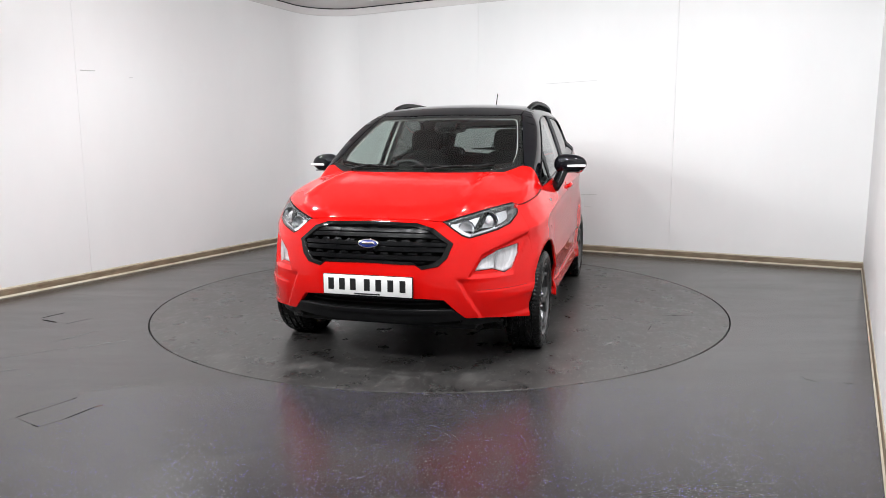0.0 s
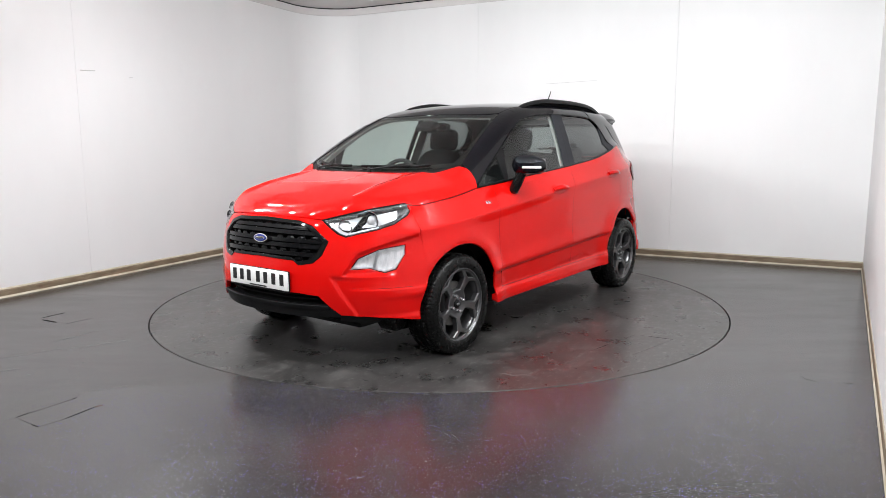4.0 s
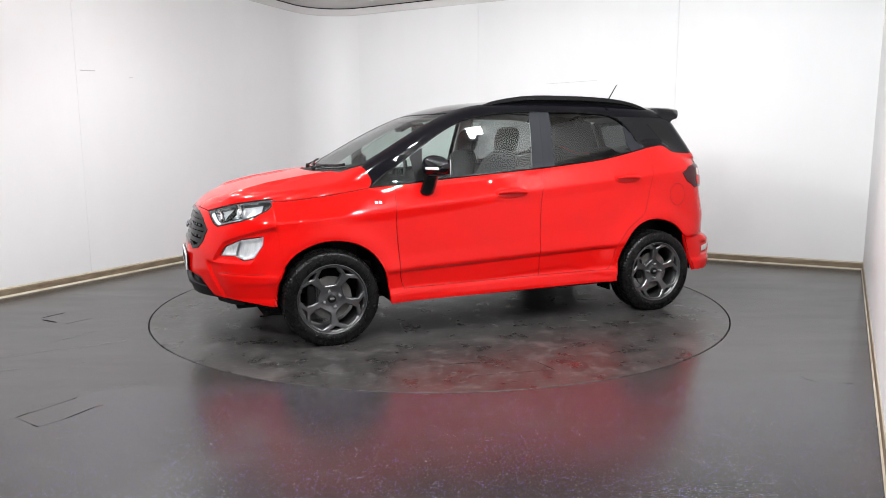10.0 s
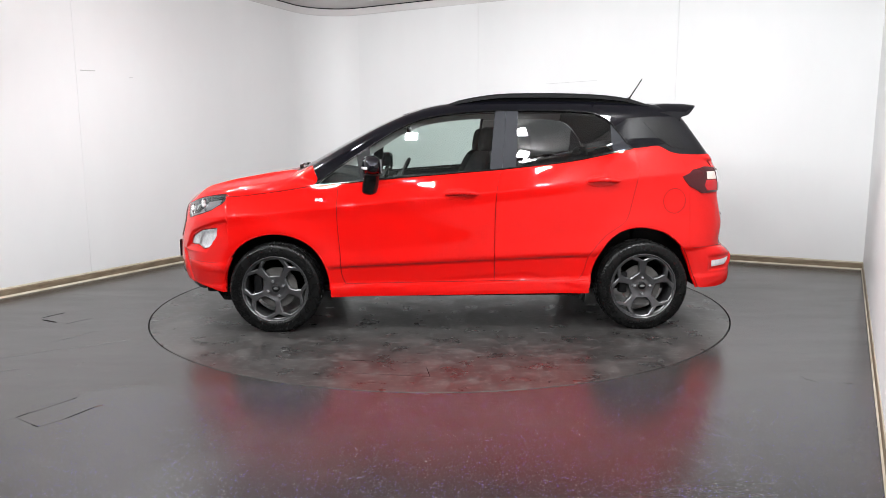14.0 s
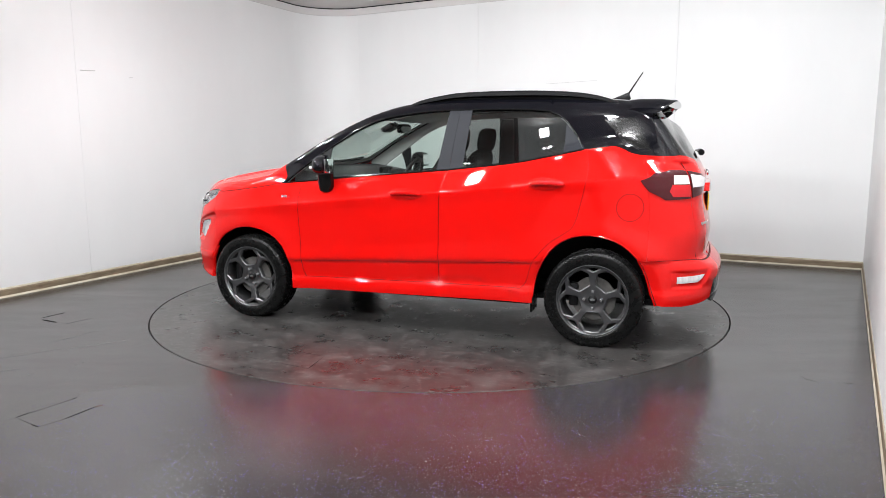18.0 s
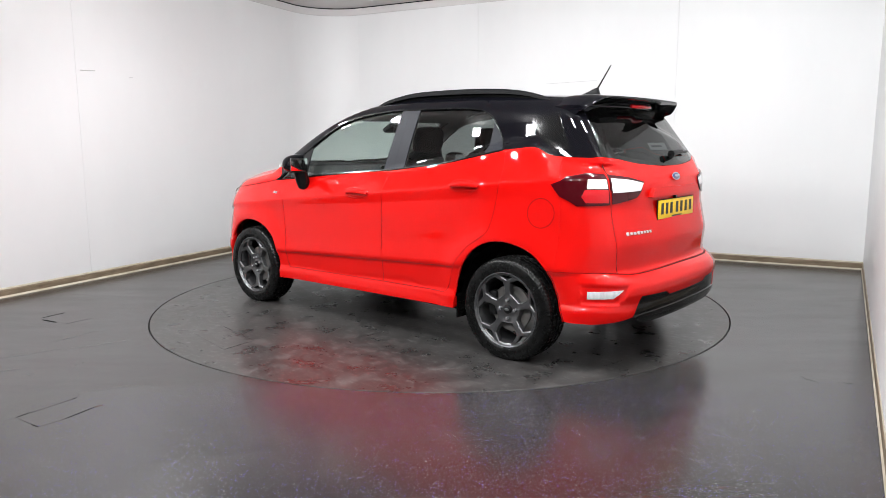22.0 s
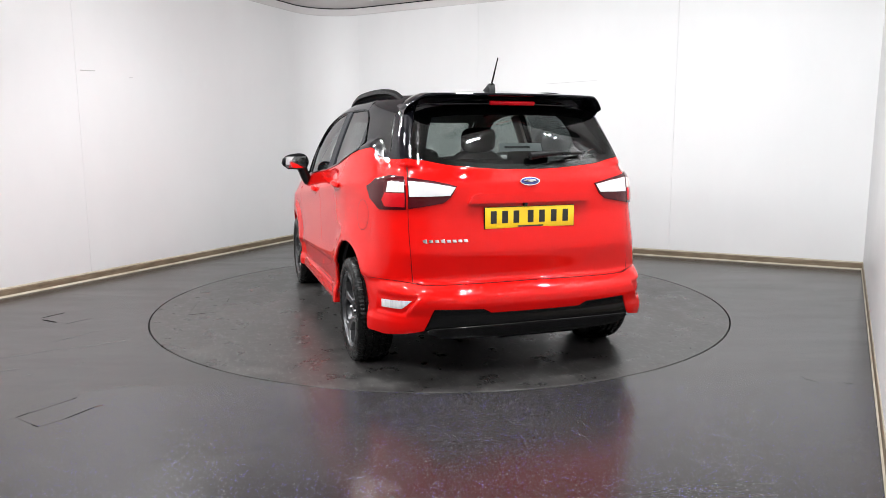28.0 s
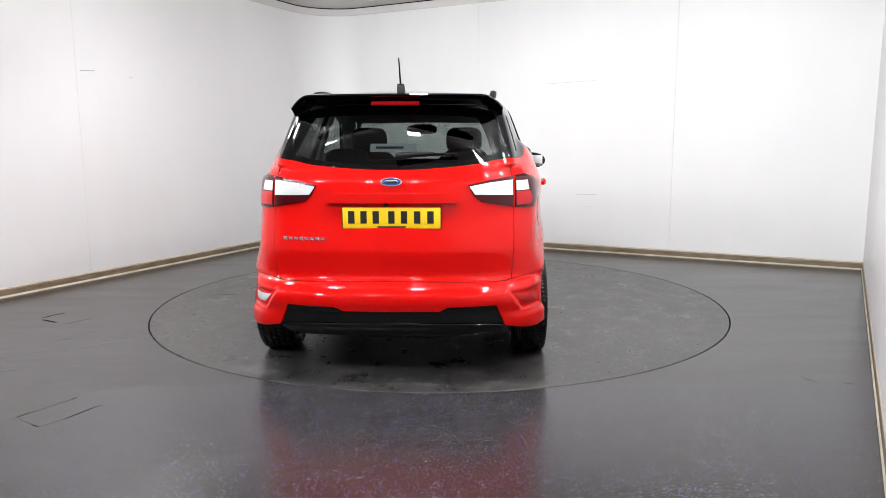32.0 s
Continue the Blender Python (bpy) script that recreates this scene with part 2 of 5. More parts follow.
def prism(outline, depth, bevel=0.0, bm=None, m=None):
    """A flat outline of (a, b) in the xz plane, thickened along y from 0 to depth."""
    b2 = bmesh.new()
    vs = [b2.verts.new((a, 0, b)) for a, b in outline]
    f = b2.faces.new(vs)
    ext = bmesh.ops.extrude_face_region(b2, geom=[f])
    bmesh.ops.translate(b2, vec=(0, depth, 0), verts=[v for v in ext["geom"] if isinstance(v, bmesh.types.BMVert)])
    if bevel:
        bmesh.ops.bevel(b2, geom=b2.edges[:], offset=bevel, segments=2, affect="EDGES", profile=0.5)
    if m:
        bmesh.ops.transform(b2, matrix=m, verts=b2.verts)
    return b2 if bm is None else merged(bm, b2)


# ---------------------------------------------------------------- the room
CORNER_LEFT, CORNER_RIGHT = Vector((-1.632, 4.358)), Vector((4.285, 1.268))
END_RIGHT, END_LEFT = Vector((-0.86, -7.70)), Vector((-7.45, -7.50))
HIGH, THICK, ROUND = 3.07, 0.12, 0.62


def flat_dir(a, b):
    return (b - a).normalized()


def wall_run(name, a, b, seams, label):
    """A wall from a to b, with its inner face on that line and the room on its right-hand side (seen from a to b the wall stands to the left); panels part at the seams."""
    d = flat_dir(a, b)
    length = (b - a).length
    m = Matrix.Translation((a.x, a.y, 0)) @ Matrix.Rotation(math.atan2(d.y, d.x), 4, "Z")
    top = new(name)
    top.matrix_basis = m
    tagged(top, label, kind="structure")
    cuts = [0, *sorted(s for s in seams if 0 < s < length), length]
    back = part("backing", box((length, THICK - 0.012, HIGH), (length / 2, 0.012 + (THICK - 0.012) / 2, HIGH / 2)), SEAM, top, smooth=False)
    for k, (lo, hi) in enumerate(zip(cuts, cuts[1:])):
        lo, hi = lo + (0.001 if k else 0), hi - (0.001 if k < len(cuts) - 2 else 0)
        part("panel", box((hi - lo, 0.012, 2.98), ((lo + hi) / 2, 0.006, 1.49)), WALL, top, smooth=False)
        part("frieze", box((hi - lo, 0.010, HIGH - 2.986), ((lo + hi) / 2, 0.007, (HIGH + 2.986) / 2)), CEILING, top, smooth=False)
    return top


def skirting(name, pts, deep=1.0):
    """Skirting with a bead at its foot and a cream top edge, along points of the floor."""
    top = tagged(new(name), "low brown stained skirting with cream sealant along the wall foot", kind="structure")
    for nm, prof, mat in (("board", [(0, 0.0), (0.016, 0.0), (0.016, 0.058), (0.010, 0.066), (0, 0.066)], SKIRTING),
                          ("top_edge", [(0, 0.0665), (0.011, 0.0665), (0.008, 0.075), (0, 0.080)], BEAD),
                          ("sealant", [(0.0165, 0.0), (0.034, 0.0), (0.028, 0.008), (0.0165, 0.014)], BEAD)):
        bm = bmesh.new()
        rings = []
        for i, p in enumerate(pts):
            d0 = flat_dir(pts[max(i - 1, 0)], pts[i]) if i else flat_dir(pts[0], pts[1])
            d1 = flat_dir(pts[i], pts[i + 1]) if i < len(pts) - 1 else d0
            n0, n1 = Vector((d0.y, -d0.x)), Vector((d1.y, -d1.x))
            n = (n0 + n1).normalized()
            n = n / max(0.4, n.dot(n0))
            rings.append([bm.verts.new((p.x + n.x * o * deep, p.y + n.y * o * deep, z)) for o, z in prof])
        for a, b in zip(rings, rings[1:]):
            for k in range(len(prof)):
                j = (k + 1) % len(prof)
                bm.faces.new((a[k], a[j], b[j], b[k]))
        bm.faces.new(rings[0])
        bm.faces.new(rings[-1])
        part(nm, bm, mat, top, smooth=False)


def room():
    dl, db = flat_dir(END_LEFT, CORNER_LEFT), flat_dir(CORNER_LEFT, CORNER_RIGHT)
    start, stop = CORNER_LEFT - dl * ROUND, CORNER_LEFT + db * ROUND
    lleft = (start - END_LEFT).length
    wall_run("wall_left", END_LEFT, start, [lleft - 3.23 - 2.42 * k for k in range(4)], "white painted panel wall with thin upright joints and faint scratches")
    wall_run("wall_back", stop, CORNER_RIGHT, [1.77, 4.15], "white painted panel wall with thin upright joints and faint scratches")
    wall_run("wall_right", CORNER_RIGHT, END_RIGHT, [2.4, 4.8, 7.2], "white painted panel wall seen at a grazing angle")
    wall_run("wall_rear", END_RIGHT, END_LEFT, [2.4, 4.8], "plain white painted wall behind the turntable room")
    # rounded corner
    ang0, ang1 = math.atan2(dl.y, dl.x), math.atan2(db.y, db.x)
    half = (ang0 - ang1) / 2
    rad = ROUND / math.tan(half)
    nrm = Vector((dl.y, -dl.x))
    mid = start + nrm * rad
    arc = [mid + Vector((math.cos(a), math.sin(a))) * rad for a in (ang0 + math.pi / 2 - (ang0 - ang1) * k / 16 for k in range(17))]
    top = tagged(new("wall_corner"), "rounded white corner of the wall panels", kind="structure")
    for nm, lo, hi, mat, off in (("panel", 0.0, 2.98, WALL, 0.0), ("frieze", 2.986, HIGH, CEILING, 0.002), ("backing", 0.0, HIGH, SEAM, 0.0125)):
        bm = bmesh.new()
        cols = []
        for p in arc:
            o = (p - mid).normalized()
            a, b = p + o * off, p + o * (off + (0.011 if nm != "backing" else THICK - 0.013))
            cols.append([bm.verts.new(q) for q in ((a.x, a.y, lo), (a.x, a.y, hi), (b.x, b.y, hi), (b.x, b.y, lo))])
        for a, b in zip(cols, cols[1:]):
            for k in range(4):
                bm.faces.new((a[k], a[(k + 1) % 4], b[(k + 1) % 4], b[k]))
        bm.faces.new(cols[0])
        bm.faces.new(cols[-1])
        part(nm, bm, mat, top)
    skirting("baseboard", [END_LEFT, start, *arc[1:-1], stop, CORNER_RIGHT])
    skirting("baseboard", [CORNER_RIGHT, END_RIGHT], 0.4)
    # ceiling and its shadow gap
    outline = [END_LEFT, start, *arc[1:-1], stop, CORNER_RIGHT, END_RIGHT]
    bm = bmesh.new()
    vs = [bm.verts.new((p.x, p.y, HIGH + 0.012)) for p in outline]
    f = bm.faces.new(vs)
    ext = bmesh.ops.extrude_face_region(bm, geom=[f])
    bmesh.ops.translate(bm, vec=(0, 0, 0.1), verts=[v for v in ext["geom"] if isinstance(v, bmesh.types.BMVert)])
    tagged(part("ceiling", bm, CEILING, None, smooth=False), "plain off-white ceiling with square lamps", kind="structure")
    bm = bmesh.new()
    f = bm.faces.new([bm.verts.new((p.x * 0.78, p.y * 0.78, HIGH - 0.012)) for p in outline])
    ext = bmesh.ops.extrude_face_region(bm, geom=[f])
    bmesh.ops.translate(bm, vec=(0, 0, 0.02), verts=[v for v in ext["geom"] if isinstance(v, bmesh.types.BMVert)])
    tagged(part("ceiling_field", bm, CEILING_FIELD, None, smooth=False), "pale grey ceiling board between the lamps", kind="structure")


def floor_sheet():
    """The floor, with a round opening for the turntable and a dark slot round it."""
    centre, hole, steps = Vector((0, 0)), TABLE_RADIUS + 0.010, 160
    bm = bmesh.new()
    outer, inner, low = [], [], []
    lim = 11.0
    for i in range(steps):
        t = 2 * math.pi * i / steps
        c, s = math.cos(t), math.sin(t)
        k = lim / max(abs(c), abs(s))
        outer.append(bm.verts.new((c * k, s * k, 0)))
        inner.append(bm.verts.new((c * hole, s * hole, 0)))
        low.append(bm.verts.new((c * hole, s * hole, -0.05)))
    for i in range(steps):
        j = (i + 1) % steps
        bm.faces.new((outer[i], outer[j], inner[j], inner[i]))
        bm.faces.new((inner[i], inner[j], low[j], low[i]))
    ob = part("floor", bm, FLOOR, None, smooth=False)
    tagged(ob, "dark grey speckled vinyl floor with a soft sheen", kind="structure")
    pit = part("floor_pit", lathe([(0.001, -0.034), (hole - 0.0005, -0.034)], 64, axis="z"), GAP, None, smooth=False)
    tagged(pit, "dark pit under the turntable", kind="structure")
    return ob


TABLE_RADIUS = 2.238
room()
floor_ob = floor_sheet()
for a, b, z0, z1, w in (((-3.31, 0.94), (-3.24, 1.08), 1.96, 1.968, 0.004), ((-3.07, 1.43), (-3.05, 1.47), 1.935, 1.94, 0.002), ((1.28, 2.84), (1.82, 2.555), 1.975, 1.99, 0.002), ((1.63, 2.655), (1.85, 2.54), 0.675, 0.68, 0.003), ((1.72, 2.61), (1.80, 2.57), 0.53, 0.53, 0.003)):
    q0, q1 = Vector((*a, z0)), Vector((*b, z1))
    inward = Vector((0.0, 0.0, 0.0)) - (q0 + q1) / 2
    inward.z = 0
    inward = inward.normalized() * 0.004
    part("wall_scratch", tube([q0 + inward, (q0 + q1) / 2 + inward, q1 + inward], w, 5), SEAM, bpy.data.objects["wall_left" if a[0] < -2 else "wall_back"], smooth=False).matrix_parent_inverse = bpy.data.objects["wall_left" if a[0] < -2 else "wall_back"].matrix_basis.inverted()


def floor_mark(name, a, b, width, mat, parent, wave=0.0, z=0.0):
    """A thin flat line pressed into or rubbed on the floor from a to b, thinning at its ends."""
    a, b = Vector((*a, 0)), Vector((*b, 0))
    d = b - a
    side = Vector((-d.y, d.x, 0)).normalized()
    pts = [d * (t - 0.5) + side * wave * math.sin(9 * t + 1) for t in (0, 0.15, 0.4, 0.6, 0.85, 1)]
    mid = (a + b) / 2
    part(name, tube(pts, [width * k for k in (0.25, 0.8, 1.0, 0.7, 0.9, 0.25)], 6, flat=0.0012 / width), mat, parent, m=Matrix.Translation((mid.x, mid.y, z + 0.0004)))


def hatch(parent, corners, strong, z=0.0):
    """A lid let into the floor: faint worn joints along its corners, dark and open along the strong stretches."""
    for a, b in zip(corners, corners[1:]):
        floor_mark("hatch_joint", a, b, 0.0008, HATCH_LINE, parent, z=z)
    for a, b, w in strong:
        floor_mark("open_joint", a, b, w, GAP, parent, z=z + 0.0006)


hatch(floor_ob, [(-2.711, -0.787), (-2.593, -0.612)], [((-2.978, -0.604), (-2.885, -0.428), 0.004), ((-2.942, -0.651), (-2.792, -0.737), 0.009)])
hatch(floor_ob, [(-1.861, -2.288), (-2.014, -2.549), (-1.843, -2.663), (-1.772, -2.568)], [((-2.014, -2.549), (-1.985, -2.485), 0.0026), ((-1.772, -2.568), (-1.700, -2.413), 0.0032), ((-1.875, -2.31), (-1.858, -2.285), 0.0028), ((-1.895, -2.632), (-1.843, -2.663), 0.002)])
floor_mark("rust_stain", (-1.702, -2.412), (-1.675, -2.392), 0.004, RUST, floor_ob)
for a, b, w in (((-2.36, -1.425), (-2.055, -1.207), 0.005), ((-2.62, -1.90), (-2.428, -1.806), 0.006), ((-2.665, -1.611), (-2.391, -1.40), 0.003), ((-2.53, -1.25), (-2.391, -0.973), 0.003), ((-2.14, -1.757), (-2.125, -1.748), 0.006), ((-2.128, -1.698), (-2.110, -1.69), 0.006), ((-2.325, -1.918), (-2.295, -1.905), 0.006), ((-1.871, -2.21), (-1.625, -2.095), 0.0022), ((2.14, -2.11), (2.155, -2.113), 0.005)):
    floor_mark("pale_scratch", a, b, w, SCUFF_PALE, floor_ob, 0.006)
for a, b, w in (((1.984, -2.015), (2.033, -2.120), 0.003), ((2.165, -2.118), (2.212, -2.143), 0.003)):
    floor_mark("dark_scrape", a, b, w, HATCH_LINE, floor_ob, 0.01)

turntable = tagged(new("turntable"), "round dark grey turntable let into the floor", "turntable")
part("disc", lathe([(0.001, -0.030), (TABLE_RADIUS, -0.030), (TABLE_RADIUS, -0.002), (TABLE_RADIUS - 0.002, 0.0), (0.001, 0.0)], 160, axis="z"), TABLE, turntable)
hatch(turntable, [(0.641, 1.657), (0.120, 1.740), (0.091, 1.982), (0.637, 1.889)], [((0.60, 1.664), (0.45, 1.688), 0.0025), ((0.091, 1.982), (0.110, 1.82), 0.0025)])

# rubber marks, rubbed scratches and crumbs on the disc
rng = random.Random(5)
for k in range(110):
    a, r = rng.uniform(0, 2 * math.pi), TABLE_RADIUS * math.sqrt(rng.uniform(0.03, 0.96))
    x, y, turn = r * math.cos(a), r * math.sin(a), rng.uniform(0, 3.1)
    if k % 5 == 0:
        l, w, mat = rng.uniform(0.06, 0.22), rng.uniform(0.0012, 0.0026), SCUFF_PALE
    elif k % 5 < 3:
        l, w, mat = rng.uniform(0.012, 0.05), rng.uniform(0.002, 0.006), SCUFF_DARK
    else:
        l, w, mat = rng.uniform(0.006, 0.03), rng.uniform(0.002, 0.005), SCUFF_PALE
    dx, dy = l * math.cos(turn) / 2, l * math.sin(turn) / 2
    floor_mark("scuff_mark", (x - dx, y - dy), (x + dx, y + dy), w, mat, turntable, 0.08 * l)


# ---------------------------------------------------------------- ceiling lamps
def ceiling_lamp():
    top = tagged(new("ceiling_lamp"), "small square lamp tilted inward under the ceiling", "ceiling lamp", "ceiling lamps")
    bm = bmesh.new()
    s, w = 0.088, 0.008
    for x, y, sx, sy in ((0, s - w / 2, 2 * s, w), (0, -s + w / 2, 2 * s, w), (s - w / 2, 0, w, 2 * s - 2 * w), (-s + w / 2, 0, w, 2 * s - 2 * w)):
        box((sx, sy, 0.03), (x, y, -0.015), 0.002, 1, bm)
    part("frame", bm, LAMP_FRAME, top, smooth=False)
    part("bracket", box((0.03, 0.03, 0.10), (0.02, 0, 0.045), 0.003, turn=Matrix.Rotation(radians(-62), 4, "Y")), LAMP_FRAME, top, smooth=False)
    pane = part("diffuser", box((2 * s - 2 * w - 0.002, 2 * s - 2 * w - 0.002, 0.012), (0, 0, -0.014)), LAMP_FRAME, top, "bright square diffuser", smooth=False)
    pane.data.materials.append(LAMP)
    for f in pane.data.polygons:
        f.material_index = 1 if f.normal.z < -0.9 else 0
    return top


LAMP_RING, LAMP_COUNT = 2.70, 7
first = ceiling_lamp()
for k in range(LAMP_COUNT):
    m = Matrix.Rotation(radians(-191 + 24 * k), 4, "Z") @ Matrix.Translation((LAMP_RING, 0, HIGH - 0.085)) @ Matrix.Rotation(radians(46), 4, "Y")
    if k:
        copy_thing(first, m)
    else:
        first.matrix_basis = m
# unseen fill lamps added in an outer row over the room's open end
for a, r, tilt in ((-181, 3.35, 72), (-148, 5.3, 64), (-137, 5.3, 62), (-126, 5.3, 62), (-115, 5.3, 62), (-104, 5.3, 62), (-94, 5.3, 62)):
    copy_thing(first, Matrix.Rotation(radians(a), 4, "Z") @ Matrix.Translation((r, 0, HIGH - 0.085)) @ Matrix.Rotation(radians(tilt), 4, "Y"))


# two unseen fill lamps along the grazing wall, added to brighten the far corner
for x, y in ((1.9, -2.1), (1.0, -3.3)):
    copy_thing(first, Matrix.Translation((x, y, HIGH - 0.085)) @ Matrix.Rotation(radians(236), 4, "Z") @ Matrix.Rotation(radians(62), 4, "Y"))


# ---------------------------------------------------------------- the car's outer form
# car space: x ahead, y to its left, z up; the form is a smooth blend of simple surfaces
def smax(a, b, k):
    h = np.maximum(k - np.abs(a - b), 0)
    return np.maximum(a, b) + h * h / (4 * k)


def smin(a, b, k):
    return -smax(-a, -b, k)


def soft(d, w):
    return 0.5 * (d + np.sqrt(d * d + w * w))


def over(d):
    return np.maximum(d, 0)


def eased(v, xs, ys, w):
    """A polyline through (xs, ys), its corners eased over w."""
    y = ys[0] + 0 * v
    s0 = 0.0
    for i in range(len(xs) - 1):
        s1 = (ys[i + 1] - ys[i]) / (xs[i + 1] - xs[i])
        y = y + (s1 - s0) * soft(v - xs[i], w)
        s0 = s1
    return y


def belt(x):
    return eased(x, (-2.2, -1.78, -1.50, -1.28, -1.06, -0.45, 0.31, 0.86, 1.5), (1.15, 1.196, 1.262, 1.240, 1.196, 1.109, 1.050, 0.996, 0.93), 0.05)


FRONT_X, REAR_X = 1.138, -1.382
WHEEL_Z, WHEEL_R = 0.302, 0.312


def flank(x, z):
    """Half width of the lower body."""
    zk = (0.20 + 0 * x, 0.245 + 0 * x, 0.328 - 0.017 * x, 0.350 - 0.017 * x, 0.472 - 0.042 * x, 0.486 - 0.042 * x, 0.500 - 0.044 * x, 0.600 - 0.072 * x, 0.860 - 0.088 * x, 0.925 - 0.092 * x, belt(x), belt(x) + 0.2)
    yk = (0.835, 0.872, 0.868, 0.850, 0.859, 0.871, 0.875, 0.8635, 0.8665, 0.878, 0.806, 0.70)
    y = yk[0] + 0 * z
    s0 = 0.0
    for i in range(len(zk) - 1):
        s1 = (yk[i + 1] - yk[i]) / (zk[i + 1] - zk[i])
        y = y + (s1 - s0) * soft(z - zk[i], (0.02, 0.012, 0.008, 0.008, 0.006, 0.006, 0.010, 0.02, 0.02, 0.008, 0.04, 0.03)[i])
        s0 = s1
    top = np.minimum.reduce([0.355 - 0.071 * (x - 0.05), 0.402 + 0.274 * (x + 0.58), 0.326 - 0.383 * (x - 0.474)])
    y = y - 0.004 * ramped(top - z, 0.030) * ramped(z - 0.30, 0.04) * ramped(0.30 - x, 0.15)
    for cx, rr in ((FRONT_X, 0.40), (REAR_X, 0.42)):
        r = np.sqrt((x - cx) ** 2 + (z - WHEEL_Z) ** 2)
        y = y + 0.021 * np.exp(-((r - rr) / 0.090) ** 2)
    return y


def nose(z):
    return eased(z, (0.18, 0.31, 0.45, 0.58, 0.73, 0.85, 0.90), (1.885, 1.960, 1.977, 1.971, 1.945, 1.907, 1.868), 0.04)


def tail(z):
    return eased(z, (0.18, 0.25, 0.32, 0.42, 0.49, 0.535, 0.557, 0.715, 0.90, 1.08, 1.19), (-1.98, -2.115, -2.145, -2.142, -2.146, -2.106, -2.052, -2.076, -2.036, -2.030, -1.965), 0.02)


def deck(x, y):
    """Height of the bonnet, and behind it of the shoulders under the windows."""
    c = eased(x, (0.6, 0.96, 1.09, 1.257, 1.467, 1.68, 1.81, 1.88, 1.96), (1.15, 1.118, 1.100, 1.070, 1.035, 0.980, 0.930, 0.893, 0.83), 0.04)
    bonnet = c - 0.03 * y * y - 0.20 * soft(y - 0.50, 0.03) + 0.012 * np.exp(-((y - 0.5) / 0.038) ** 2) * np.clip((x - 0.98) / 0.25, 0, 1)
    shoulder = belt(x) + 0.03 + 0.25 * (0.8 - y)
    t = np.clip((x - 0.80) / 0.16, 0, 1)
    t = t * t * (3 - 2 * t)
    return shoulder + (bonnet - shoulder) * t


def roof_line(x):
    return eased(x, (-2.0, -1.75, -1.45, -0.9, -0.4, 0.0, 0.3, 0.6), (1.515, 1.548, 1.583, 1.608, 1.611, 1.582, 1.522, 1.42), 0.12)


def ramped(d, w):
    t = np.clip(d / w + 0.5, 0, 1)
    return t * t * (3 - 2 * t)


def folds(x, y, z):
    """Pockets and folds pressed into the bumpers' corners; above zero goes inward."""
    fog = np.maximum.reduce([0.90 * (z - 0.655 - 0.48 * (y - 0.575)), 0.552 - z, 0.94 * (y - 0.772 - 0.30 * (z - 0.64)), 0.86 * (0.542 + 0.52 * (z - 0.555) - y)])
    fold = 0.88 * (y - 0.500 - 0.53 * (0.50 - z))
    front = 0.016 * ramped(-fog, 0.012)
    front = front + 0.014 * ramped(fold, 0.014) * np.exp(-over(fold) / 0.09) * ramped(z - 0.30, 0.05) * (1 - ramped(z - 0.535, 0.03))
    front = front - 0.006 * ramped(0.474 - z, 0.010) * ramped(y - 0.58, 0.06)
    lamp = np.maximum.reduce([y - 0.800, 0.402 - z, z - 0.500, 0.85 * (0.632 + 0.70 * (0.49 - z) - y)])
    rear = 0.014 * ramped(-lamp, 0.012) - 0.010 * ramped(0.555 - z, 0.012) * ramped(z - 0.42, 0.06)
    return np.where(x > 1.35, front * ramped(x - 1.42, 0.1), np.where(x < -1.80, rear * ramped(-1.86 - x, 0.1), 0.0))


def form(p, lift=0.0):
    """Below zero inside the car's body, above zero outside."""
    x, y, z = p[..., 0], np.abs(p[..., 1]), p[..., 2]
    side = y - (flank(x, z) - np.clip(0.10 + 0.28 * z, 0.23, 0.37) * over(x - 1.05) ** 2 - (np.clip(0.03 + 0.13 * z, 0.08, 0.16) + 0.5 * over(z - 1.0)) * over(-1.0 - x) ** 2)
    ahead = (x - (nose(z) - 0.80 * soft(y - 0.12, 0.06) ** 2)) * 0.85
    behind = ((tail(z) + 0.13 * y * y + 0.5 * over(y - 0.42) ** 2) - x) * 0.95
    low = smax(smax(side, ahead, 0.12), behind, 0.16) + folds(x, y, z)
    low = smax(low, z - deck(x, y), 0.05)
    low = smax(low, 0.19 - z, 0.03)
    cabin = y - (0.80 - 0.30 * (z - 1.1) - 0.18 * (z - 1.1) * np.abs(z - 1.1) - 0.11 * over(x - 0.2) ** 2 - 0.13 * over(-0.9 - x) ** 2)
    screen = (x - (0.985 - (z - 1.14) / 0.56 - 0.22 * y * y)) * 0.49
    back = ((-1.955 + (z - 1.19) * 0.74 + 0.14 * y * y) - x) * 0.80
    high = smax(smax(cabin, screen, 0.05), back, 0.08)
    high = smax(high, z - (roof_line(x) - 0.085 * y * y), 0.10)
    high = smax(high, belt(x) - 0.03 - z, 0.02)
    return smin(low, high, 0.012 + 0.012 * np.clip((-1.55 - x) / 0.2, 0, 1))


def slope(p):
    """Outward unit normals of the form."""
    g = np.stack([form(p + np.eye(3)[i] * 0.004) - form(p - np.eye(3)[i] * 0.004) for i in range(3)], -1)
    return g / np.linalg.norm(g, axis=-1, keepdims=True)


